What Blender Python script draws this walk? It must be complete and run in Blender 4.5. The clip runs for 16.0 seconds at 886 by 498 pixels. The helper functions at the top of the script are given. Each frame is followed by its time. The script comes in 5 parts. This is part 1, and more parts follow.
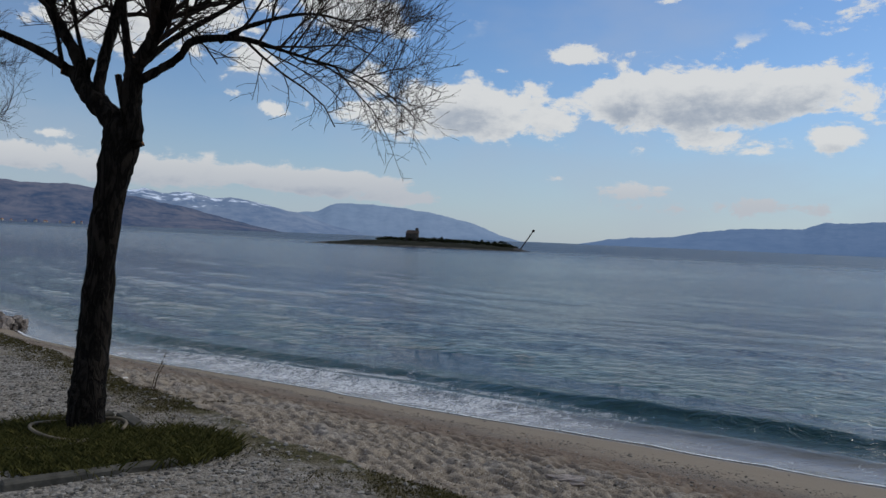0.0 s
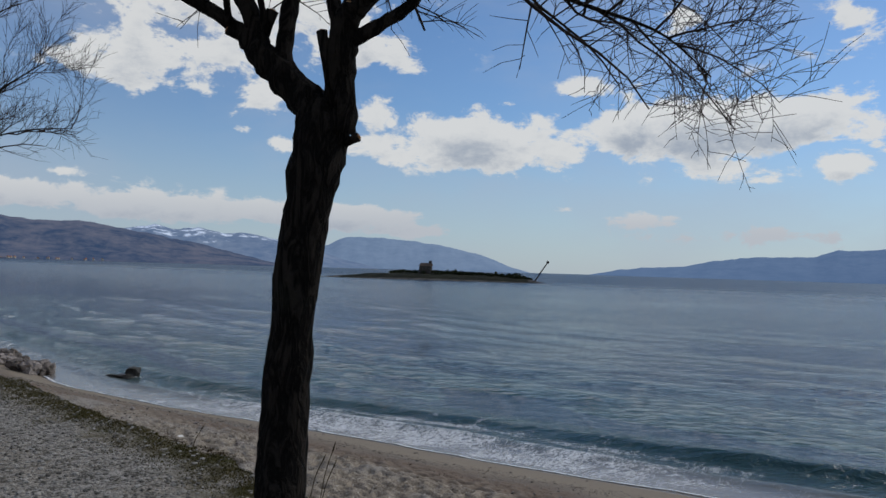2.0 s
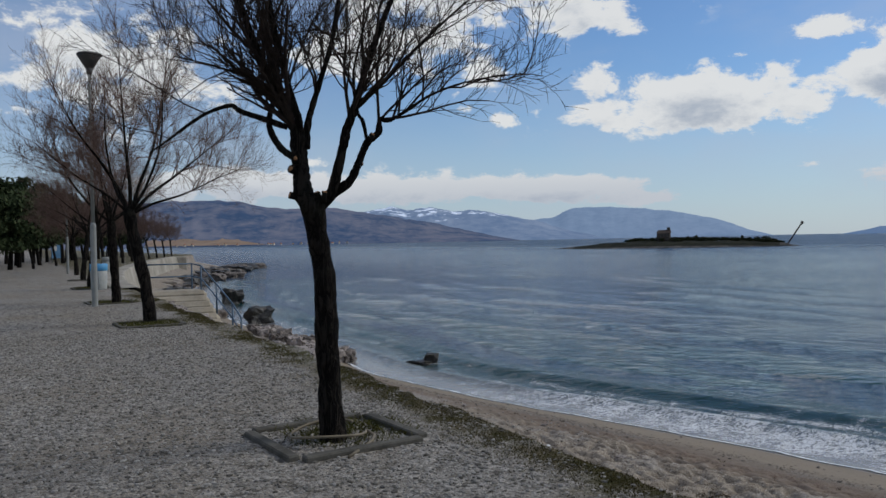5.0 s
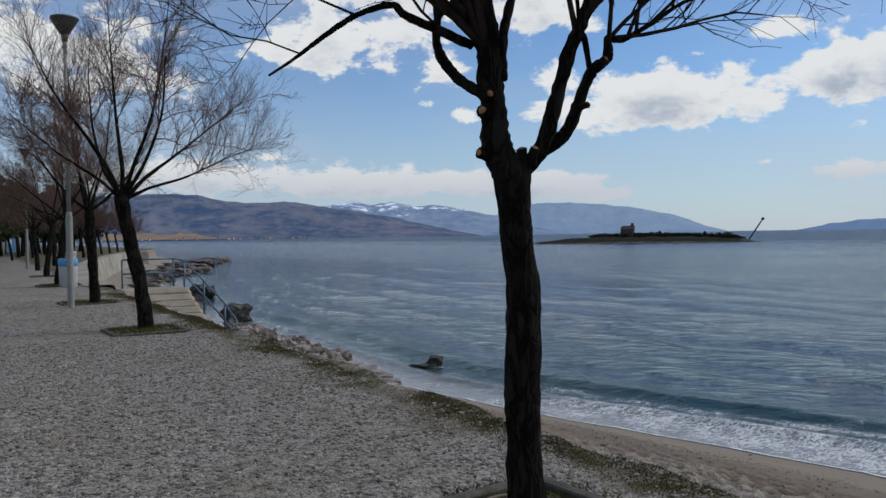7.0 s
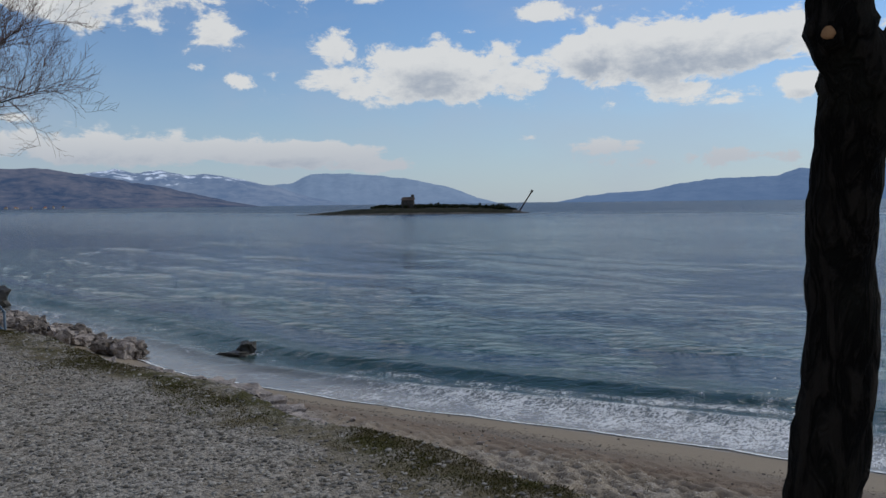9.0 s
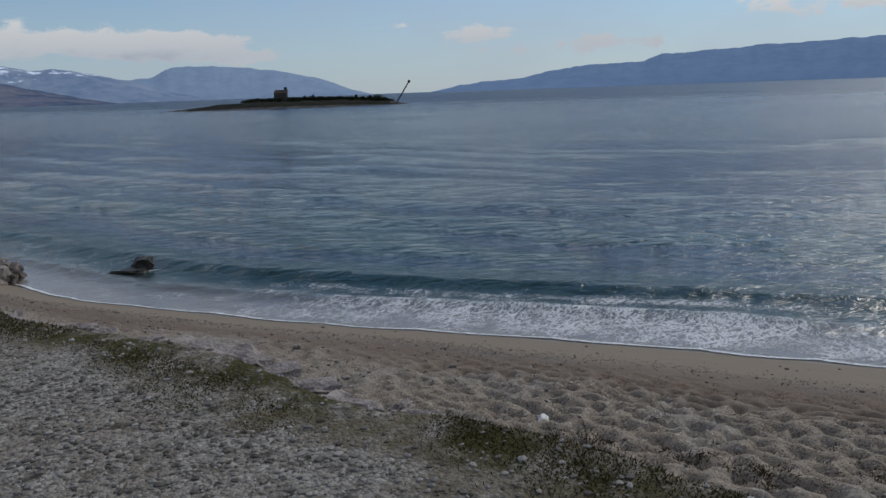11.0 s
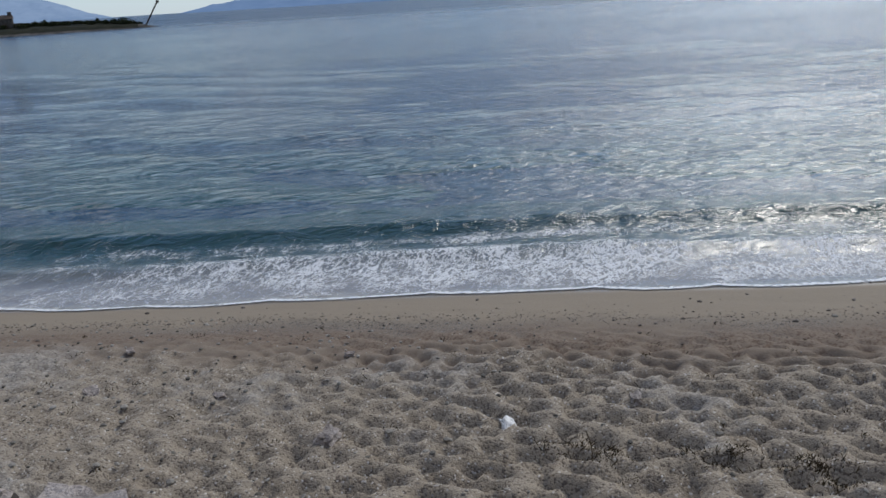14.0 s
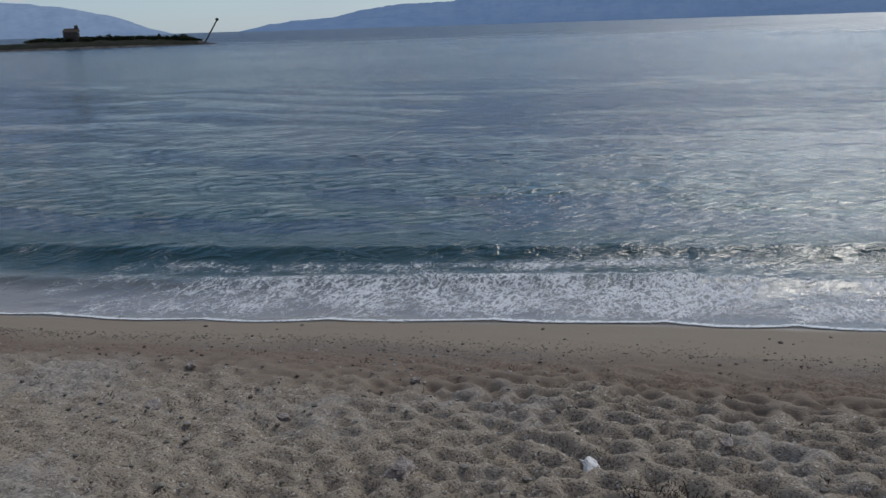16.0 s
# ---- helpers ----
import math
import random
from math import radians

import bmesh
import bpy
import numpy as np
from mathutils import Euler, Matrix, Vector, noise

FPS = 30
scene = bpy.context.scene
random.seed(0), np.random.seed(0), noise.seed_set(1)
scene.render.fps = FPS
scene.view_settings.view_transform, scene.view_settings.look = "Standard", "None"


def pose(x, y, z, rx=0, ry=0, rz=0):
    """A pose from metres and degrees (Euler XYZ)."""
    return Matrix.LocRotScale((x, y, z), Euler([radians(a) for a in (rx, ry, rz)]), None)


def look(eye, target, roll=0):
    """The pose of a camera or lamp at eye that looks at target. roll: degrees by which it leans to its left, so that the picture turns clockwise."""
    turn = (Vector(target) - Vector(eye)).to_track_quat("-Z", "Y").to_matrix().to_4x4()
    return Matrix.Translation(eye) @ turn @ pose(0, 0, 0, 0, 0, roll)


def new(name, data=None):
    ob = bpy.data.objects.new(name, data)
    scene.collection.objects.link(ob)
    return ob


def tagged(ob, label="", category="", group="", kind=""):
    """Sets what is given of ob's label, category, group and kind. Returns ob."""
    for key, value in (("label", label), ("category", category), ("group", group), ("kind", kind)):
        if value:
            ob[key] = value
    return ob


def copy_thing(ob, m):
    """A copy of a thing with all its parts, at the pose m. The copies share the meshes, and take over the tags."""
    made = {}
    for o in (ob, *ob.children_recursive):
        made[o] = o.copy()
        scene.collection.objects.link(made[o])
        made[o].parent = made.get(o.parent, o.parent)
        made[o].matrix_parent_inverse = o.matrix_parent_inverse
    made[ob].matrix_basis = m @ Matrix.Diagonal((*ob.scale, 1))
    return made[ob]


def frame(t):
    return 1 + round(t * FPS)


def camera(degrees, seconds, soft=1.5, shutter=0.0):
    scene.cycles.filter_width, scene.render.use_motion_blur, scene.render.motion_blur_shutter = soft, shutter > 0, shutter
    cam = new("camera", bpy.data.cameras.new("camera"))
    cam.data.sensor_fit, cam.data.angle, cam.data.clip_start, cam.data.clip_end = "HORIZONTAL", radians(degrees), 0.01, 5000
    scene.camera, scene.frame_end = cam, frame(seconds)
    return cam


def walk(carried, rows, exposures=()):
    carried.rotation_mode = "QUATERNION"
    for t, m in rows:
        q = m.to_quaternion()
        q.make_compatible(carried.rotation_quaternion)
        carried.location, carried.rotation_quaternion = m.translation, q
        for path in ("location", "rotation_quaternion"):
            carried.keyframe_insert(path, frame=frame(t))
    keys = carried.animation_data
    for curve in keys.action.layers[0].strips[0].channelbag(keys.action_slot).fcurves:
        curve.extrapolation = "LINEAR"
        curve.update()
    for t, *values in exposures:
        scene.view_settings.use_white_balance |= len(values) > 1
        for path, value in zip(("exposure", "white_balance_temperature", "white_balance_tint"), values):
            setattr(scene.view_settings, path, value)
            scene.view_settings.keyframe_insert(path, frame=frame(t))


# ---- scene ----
cam = camera(58.5, 16.0)
PATH = [
    (0, (-0.042, 0.37, 1.551), (1.376, 1.78, 1.522), 2.4),
    (0.5, (0.038, 1.073, 1.542), (1.458, 2.481, 1.563), 3.4),
    (1, (0.082, 1.753, 1.543), (1.455, 3.206, 1.599), 3.2),
    (1.5, (0.198, 2.464, 1.522), (1.586, 3.903, 1.58), 2.1),
    (2, (0.225, 3.219, 1.54), (1.624, 4.648, 1.592), 1.7),
    (2.5, (0.227, 4.008, 1.532), (1.597, 5.465, 1.576), 0.4),
    (3, (0.211, 4.758, 1.547), (1.513, 6.275, 1.602), -0.5),
    (3.5, (0.121, 5.415, 1.581), (1.322, 7.013, 1.627), -0.5),
    (4, (0.023, 6.034, 1.591), (1.101, 7.719, 1.598), -0.6),
    (4.5, (-0.147, 6.556, 1.649), (0.794, 8.321, 1.627), -1.1),
    (7, (-0.576, 10.0, 1.623), (0.451, 11.716, 1.587), -0.9),
    (7.5, (-0.67, 10.602, 1.693), (0.501, 12.222, 1.621), -0.1),
    (8, (-0.502, 11.398, 1.686), (0.837, 12.88, 1.576), -0.9),
    (8.5, (-0.445, 12.016, 1.709), (0.979, 13.416, 1.598), -1.5),
    (9, (-0.325, 12.696, 1.654), (1.131, 14.062, 1.537), -0.7),
    (9.5, (-0.282, 13.308, 1.655), (1.185, 14.653, 1.455), -0.1),
    (10, (-0.128, 13.937, 1.641), (1.391, 15.199, 1.328), -0.7),
    (12.5, (1.08, 16.187, 1.642), (2.769, 17.172, 1.22), -2.0),
    (13, (1.374, 16.687, 1.606), (3.062, 17.629, 1.094), -1.2),
    (13.5, (1.658, 17.102, 1.586), (3.376, 17.93, 0.984), -1.8),
    (14, (1.827, 17.37, 1.598), (3.636, 17.97, 0.99), -3.5),
    (14.5, (1.968, 17.498, 1.576), (3.861, 17.741, 0.977), -4.0),
    (15, (2.038, 17.544, 1.555), (3.931, 17.706, 0.93), -2.8),
    (15.5, (2.015, 17.668, 1.52), (3.88, 18.072, 0.922), -2.3),
    (16, (2.03, 17.839, 1.513), (3.821, 18.542, 0.967), -1.8),
]
walk(cam, [(t, look(eye, target, roll)) for t, eye, target, roll in PATH], [(0, -0.36, 6330, 8), (2.5, -0.38, 6330, 8), (4.5, -0.28, 6330, 8), (7, -0.16, 6330, 8), (8.5, -0.3, 6330, 8), (12.5, -0.44, 6330, 8), (13.4, -0.32, 6330, 8), (14, 0.05, 6330, 8), (14.5, -0.36, 6330, 8), (15, -0.34, 6330, 8), (15.5, -0.06, 6330, 8), (16, -0.32, 6330, 8)])

# ---- light ----
SUN_BEARING, SUN_HEIGHT = 103.0, 38.0       # degrees right of +y, degrees above the horizon
world = bpy.data.worlds.new("sky")
scene.world = world
world.use_nodes = True


class Nodes:
    """Small helper to write node trees shortly."""

    def __init__(self, tree):
        self.tree = tree
        tree.nodes.clear()

    def node(self, kind, **values):
        n = self.tree.nodes.new(kind)
        for key, value in values.items():
            if key in n.inputs:
                self.set(n.inputs[key], value)
        return n

    def set(self, socket, value):
        if isinstance(value, bpy.types.NodeSocket):
            self.tree.links.new(value, socket)
        else:
            socket.default_value = value

    def math(self, op, a, b=0.0, c=0.0, clamp=False):
        n = self.tree.nodes.new("ShaderNodeMath")
        n.operation, n.use_clamp = op, clamp
        for socket, value in zip(n.inputs, (a, b, c)):
            self.set(socket, value)
        return n.outputs[0]

    def mix(self, f, a, b, blend="MIX"):
        n = self.tree.nodes.new("ShaderNodeMixRGB")
        n.blend_type = blend
        for socket, value in zip(n.inputs, (f, a, b)):
            self.set(socket, value)
        return n.outputs[0]

    def step(self, x, lo, hi, a=0.0, b=1.0):
        n = self.tree.nodes.new("ShaderNodeMapRange")
        n.interpolation_type = "SMOOTHSTEP"
        for socket, value in zip(n.inputs, (x, lo, hi, a, b)):
            self.set(socket, value)
        return n.outputs[0]

    def noise(self, vec, scale, detail=4.0, rough=0.55, color=False, distort=0.0):
        n = self.node("ShaderNodeTexNoise", Scale=scale, Detail=detail, Roughness=rough, Distortion=distort)
        self.set(n.inputs["Vector"], vec)
        return n.outputs[1 if color else 0]

    def voronoi(self, vec, scale, feature="F1"):
        n = self.tree.nodes.new("ShaderNodeTexVoronoi")
        n.feature = feature
        self.set(n.inputs["Vector"], vec)
        n.inputs["Scale"].default_value = scale
        return n

    def vec(self, x, y, z):
        n = self.tree.nodes.new("ShaderNodeCombineXYZ")
        for socket, value in zip(n.inputs, (x, y, z)):
            self.set(socket, value)
        return n.outputs[0]

    def split(self, v):
        n = self.tree.nodes.new("ShaderNodeSeparateXYZ")
        self.set(n.inputs[0], v)
        return n.outputs

    def bump(self, height, strength, distance, normal=None):
        n = self.node("ShaderNodeBump", Strength=strength, Distance=distance)
        self.set(n.inputs["Height"], height)
        if normal is not None:
            self.set(n.inputs["Normal"], normal)
        return n.outputs[0]


def build_sky():
    k = Nodes(world.node_tree)
    sky = k.tree.nodes.new("ShaderNodeTexSky")
    sky.sky_type, sky.sun_disc = "NISHITA", False
    sky.sun_elevation, sky.sun_rotation = radians(SUN_HEIGHT), radians(SUN_BEARING)
    sky.air_density, sky.dust_density, sky.ozone_density = 1.1, 0.25, 2.2
    d = k.node("ShaderNodeTexCoord").outputs["Generated"]
    x, y, z = k.split(d)
    az = k.math("MULTIPLY", k.math("ARCTAN2", x, y), 180 / math.pi)
    el = k.math("MULTIPLY", k.math("ARCSINE", z), 180 / math.pi)
    # clouds float in sheets: white where the light reaches their tops, grey-blue below
    def puff(de, detail):
        p = k.vec(k.math("MULTIPLY", az, 0.25), k.math("MULTIPLY_ADD", el, 0.44, de * 0.44), 0.0)
        return k.noise(p, 1.0, detail, 0.66, distort=0.2)

    far = k.noise(d, 2.6, 6.0, 0.6)
    aside = k.step(k.math("ABSOLUTE", k.math("SUBTRACT", az, 48.0)), 45.0, 60.0)
    above = k.step(el, 21.0, 28.0)
    rest = k.math("MULTIPLY", k.math("MAXIMUM", aside, above), k.step(far, 0.44, 0.62, 0.0, 0.8))

    def density(de, detail):
        banks = rest
        for a, e, wa, we, s in CLOUDS:
            u = k.math("MULTIPLY_ADD", az, 1 / wa, -a / wa)
            v = k.math("MULTIPLY_ADD", el, 1 / we, (de - e) / we)
            r = k.math("MULTIPLY_ADD", u, u, k.math("MULTIPLY", v, v))
            banks = k.math("MAXIMUM", banks, k.math("MULTIPLY", k.math("EXPONENT", k.math("MULTIPLY", r, -0.8)), s))
        return banks, k.math("MULTIPLY_ADD", k.math("SUBTRACT", puff(de, detail), 0.5), 2.7, banks)

    cover, dens = density(0.0, 12.0)
    over = density(1.0, 8.0)[1]
    mask = k.math("MULTIPLY", k.step(dens, 0.40, 0.70), k.step(cover, 0.04, 0.3))
    mask = k.math("MULTIPLY", mask, k.step(el, 0.2, 2.0))
    shade = k.math("MULTIPLY", k.step(over, 0.55, 1.8), k.step(dens, 0.5, 1.0, 0.3, 1.0))
    tone = k.mix(shade, (8.9, 8.8, 8.7, 1), (4.3, 4.8, 5.7, 1))
    tone = k.mix(k.step(el, 6.5, 2.5, 0.0, 0.65), tone, (4.7, 5.1, 6.0, 1))
    # thin haze low over the water, and a high veil that thickens away from the open sea
    low = k.step(el, 0.0, 12.0, 0.62, 0.0)
    base = k.mix(low, k.mix(1.0, sky.outputs[0], SKY_TINT, "MULTIPLY"), (5.0, 6.0, 7.3, 1))
    thin = k.noise(k.vec(k.math("MULTIPLY", az, 0.06), k.math("MULTIPLY", el, 0.13), 3.0), 1.0, 5.0, 0.55)
    veil = k.math("MULTIPLY_ADD", k.step(thin, 0.4, 0.7), 0.3, k.step(az, 40.0, 5.0, 0.0, 0.2))
    base = k.mix(veil, base, (5.2, 5.7, 6.9, 1))
    # the sun stands behind thin cloud and brightens the sky around it
    b, h = radians(SUN_BEARING), radians(SUN_HEIGHT)
    near = k.math("ADD", k.math("ADD", k.math("MULTIPLY", x, math.sin(b) * math.cos(h)), k.math("MULTIPLY", y, math.cos(b) * math.cos(h))), k.math("MULTIPLY", z, math.sin(h)))
    base = k.mix(k.step(near, 0.84, 1.0, 0.0, 0.7), base, (8.0, 8.9, 10.2, 1))
    col = k.mix(k.math("MULTIPLY", mask, 0.95), base, tone)
    bg = k.node("ShaderNodeBackground", Color=col, Strength=0.1)
    k.tree.links.new(bg.outputs[0], k.node("ShaderNodeOutputWorld").inputs[0])


# bearing, height, half width, half height (degrees), density
CLOUDS = [(64.5, 10.3, 9.0, 2.3, 1.3), (58.4, 10.0, 4.2, 2.0, 1.2), (46.8, 9.1, 8.0, 1.9, 1.25), (39.6, 10.6, 1.7, 1.3, 0.9), (64.1, 7.3, 4.6, 1.2, 0.85), (71.3, 7.55, 1.9, 0.9, 0.85),
          (61.2, 17.4, 1.7, 1.0, 0.8), (71.8, 16.5, 1.8, 0.9, 0.85), (54.0, 13.2, 2.1, 0.9, 0.8), (49.5, 13.1, 1.4, 0.6, 0.7), (48.8, 12.0, 1.2, 0.35, 0.6), (53.1, 4.6, 1.2, 0.35, 0.7),
          (59.0, 3.7, 2.6, 0.7, 0.8), (65.0, 2.8, 7.8, 0.65, 0.75), (36.0, 3.6, 5.0, 0.9, 1.25), (26.6, 3.7, 11.0, 0.95, 1.25), (18.4, 5.6, 2.0, 0.4, 0.7), (14.5, 4.2, 8.5, 1.2, 1.1), (41.9, 2.7, 3.6, 0.5, 0.9),
          (32.7, 8.6, 1.2, 0.5, 0.8), (24.0, 13.7, 6.6, 2.0, 1.0), (30.8, 11.7, 2.1, 1.3, 0.95), (29.9, 9.4, 0.8, 0.35, 0.65), (29.5, 17.4, 10.0, 2.1, 1.0), (37.1, 15.3, 6.0, 1.5, 1.0),
          (5, 12, 8, 4, 0.8), (80, 16, 9, 2.5, 0.8), (83, 5.5, 7, 1.8, 0.8)]
SKY_TINT = (0.80, 0.96, 1.20, 1)
build_sky()

sun = new("sun", bpy.data.lights.new("sun", "SUN"))
sun.data.energy, sun.data.angle, sun.data.color = 2.0, radians(23), (1.0, 0.94, 0.86)
b, h = radians(SUN_BEARING), radians(SUN_HEIGHT)
sun.matrix_world = look((math.sin(b) * math.cos(h) * 60, math.cos(b) * math.cos(h) * 60, math.sin(h) * 60), (0, 0, 0))

# ---- the plan ----
SEA = -3.1


def edge_x(y):
    """Seaward edge of the promenade."""
    y = np.asarray(y, float)
    return 3.42 + 6.3 * np.clip((y - 42) / 46, 0, 2.4) ** 1.5


def shore_x(y):
    """Upper edge of the swash on the beach."""
    return np.interp(y, [-60, 0, 6, 10, 16, 20, 23, 27, 33, 37, 46, 60, 75, 105, 140, 170, 400],
                     [27, 19.2, 17.5, 16.5, 14.8, 13.9, 13.1, 11.9, 10.8, 11.0, 11.2, 11.6, 12.5, 19.0, 28, 37, 60])


def value_noise(x, y, seed=0.0):
    x, y = np.asarray(x, float), np.asarray(y, float)
    i, j = np.floor(x), np.floor(y)
    f, g = x - i, y - j
    f, g = f * f * (3 - 2 * f), g * g * (3 - 2 * g)

    def lattice(a, c):
        v = np.sin(a * 127.1 + c * 311.7 + seed * 74.7) * 43758.5453
        return v - np.floor(v)

    top = lattice(i, j) * (1 - f) + lattice(i + 1, j) * f
    low = lattice(i, j + 1) * (1 - f) + lattice(i + 1, j + 1) * f
    return top * (1 - g) + low * g - 0.5


def fractal(x, y, seed=0.0, octaves=4):
    total, amp = 0.0, 1.0
    for o in range(octaves):
        total = total + amp * value_noise(x * 2 ** o, y * 2 ** o, seed + o)
        amp *= 0.5
    return total


def bowls(x, y, seed=0.0):
    """Rounded pits at scattered places, 1 in their middle, 0 between them."""
    best = np.full(np.broadcast(x, y).shape, 9.0)
    i, j = np.floor(x), np.floor(y)
    for a in (-1, 0, 1):
        for c in (-1, 0, 1):
            v = np.sin((i + a) * 127.1 + (j + c) * 311.7 + seed * 74.7) * 43758.5453
            w = np.sin((i + a) * 269.5 + (j + c) * 183.3 + seed * 31.1) * 24634.6345
            best = np.minimum(best, np.hypot(i + a + 0.1 + 0.8 * (v - np.floor(v)) - x, j + c + 0.1 + 0.8 * (w - np.floor(w)) - y))
    t = np.clip(1 - best / 0.62, 0, 1)
    return t * t * (3 - 2 * t)


def ground_z(x, y):
    """Height of the promenade, the bank, the beach and the sea bed."""
    x, y = np.broadcast_arrays(np.asarray(x, float), np.asarray(y, float))
    e = edge_x(y) + 0.22 * fractal(y * 0.9, y * 0 + 3, 5, 4)
    w = np.maximum(shore_x(y), e + 3)
    s = (x - e) / (w - e)
    beach = -1.45 - 1.65 * np.clip(s, 0, 1) + 0.1 * np.sin(np.clip(s, 0, 1) * math.pi) * 0.5
    out = np.maximum(x - w, 0)
    beach = beach - np.where(out < 12, 0.11 * out, 1.32 + 0.03 * (out - 12))
    dry = np.clip((s - 0.08) / 0.1, 0, 1) * np.clip((0.76 - s) / 0.16, 0, 1)
    dents = 0.04 - 0.17 * bowls(x * 4.1, y * 3.4, 11) * np.clip(1.25 - np.maximum(y - 17.5, 0) * 0.17 - np.maximum(6 - y, 0) * 0.05, 0.3, 1) - 0.035 * bowls(x * 6.6, y * 6.0, 17) + value_noise(x * 6.5, y * 6.1, 12) * 0.025 + fractal(x * 0.7, y * 0.5, 13, 2) * 0.08
    beach = beach + dry * dents + (1 - dry) * 0.01 * fractal(x * 3, y * 1.5, 14, 3) * (s < 1.3)
    flat = 0.018 * fractal(x * 0.8, y * 0.8, 2, 3) + 0.008 * value_noise(x * 7, y * 7, 3)
    t = np.clip((x - e) / 0.45, 0, 1)
    t = t * t * (3 - 2 * t)
    rough = t * (1 - t) * 0.5 * fractal(x * 2.2, y * 1.3, 9, 3)
    return np.maximum(flat * (1 - t) + beach * t + rough, -9.0)


def link_mesh(name, verts, faces, material, parent=None, label="", smooth=False):
    me = bpy.data.meshes.new(name)
    me.from_pydata(verts if isinstance(verts, list) else verts.tolist(), [], faces if isinstance(faces, list) else faces.tolist())
    me.materials.append(material)
    if smooth:
        me.polygons.foreach_set("use_smooth", [True] * len(me.polygons))
    me.update()
    ob = new(name, me)
    if parent is not None:
        ob.parent = parent
    if label:
        tagged(ob, label)
    return ob


def part(name, bm, material, parent=None, label="", smooth=False):
    """Link a bmesh as one mesh object under a thing or a part."""
    me = bpy.data.meshes.new(name)
    bm.normal_update()
    bm.to_mesh(me)
    bm.free()
    me.materials.append(material)
    if smooth:
        me.polygons.foreach_set("use_smooth", [True] * len(me.polygons))
    ob = new(name, me)
    if parent is not None:
        ob.parent = parent
    if label:
        tagged(ob, label)
    return ob


def thing(name, place, label, category, group="", kind="", turn=0.0):
    ob = new(name)
    ob.empty_display_size = 0.1
    ob.matrix_world = pose(*place, 0, 0, turn)
    return tagged(ob, label, category, group, kind)


def grid_mesh(X, Y, Z):
    n, m = X.shape
    verts = np.stack([X, Y, Z], -1).reshape(-1, 3)
    i = np.arange((n - 1) * (m - 1))
    a = (i // (m - 1)) * m + i % (m - 1)
    return verts, np.stack([a, a + m, a + m + 1, a + 1], -1)


# ---- materials ----
def material(name):
    m = bpy.data.materials.new(name)
    m.use_nodes = True
    k = Nodes(m.node_tree)
    out = k.node("ShaderNodeOutputMaterial")
    p = k.node("ShaderNodeBsdfPrincipled")
    k.tree.links.new(p.outputs[0], out.inputs[0])
    return m, k, p, k.node("ShaderNodeNewGeometry").outputs["Position"], out


def plain(name, a, b, scale, rough=0.8, bump=0.3, size=0.01, metal=0.0):
    """A surface that varies between two colours at two scales, with fine relief."""
    m, k, p, pos, out = material(name)
    obj = k.node("ShaderNodeTexCoord").outputs["Object"]
    n = k.noise(obj, scale, 6, 0.6)
    n2 = k.noise(obj, scale * 7, 3, 0.6)
    f = k.math("ADD", k.math("MULTIPLY", n, 0.7), k.math("MULTIPLY", n2, 0.3))
    k.set(p.inputs["Base Color"], k.mix(k.step(f, 0.3, 0.7), (*a, 1), (*b, 1)))
    k.set(p.inputs["Roughness"], k.step(n2, 0.2, 0.8, rough - 0.1, min(1, rough + 0.1)))
    p.inputs["Specular IOR Level"].default_value = 0.5 if rough < 0.75 else 0.15
    p.inputs["Metallic"].default_value = metal
    k.set(p.inputs["Normal"], k.bump(f, bump, size))
    return m


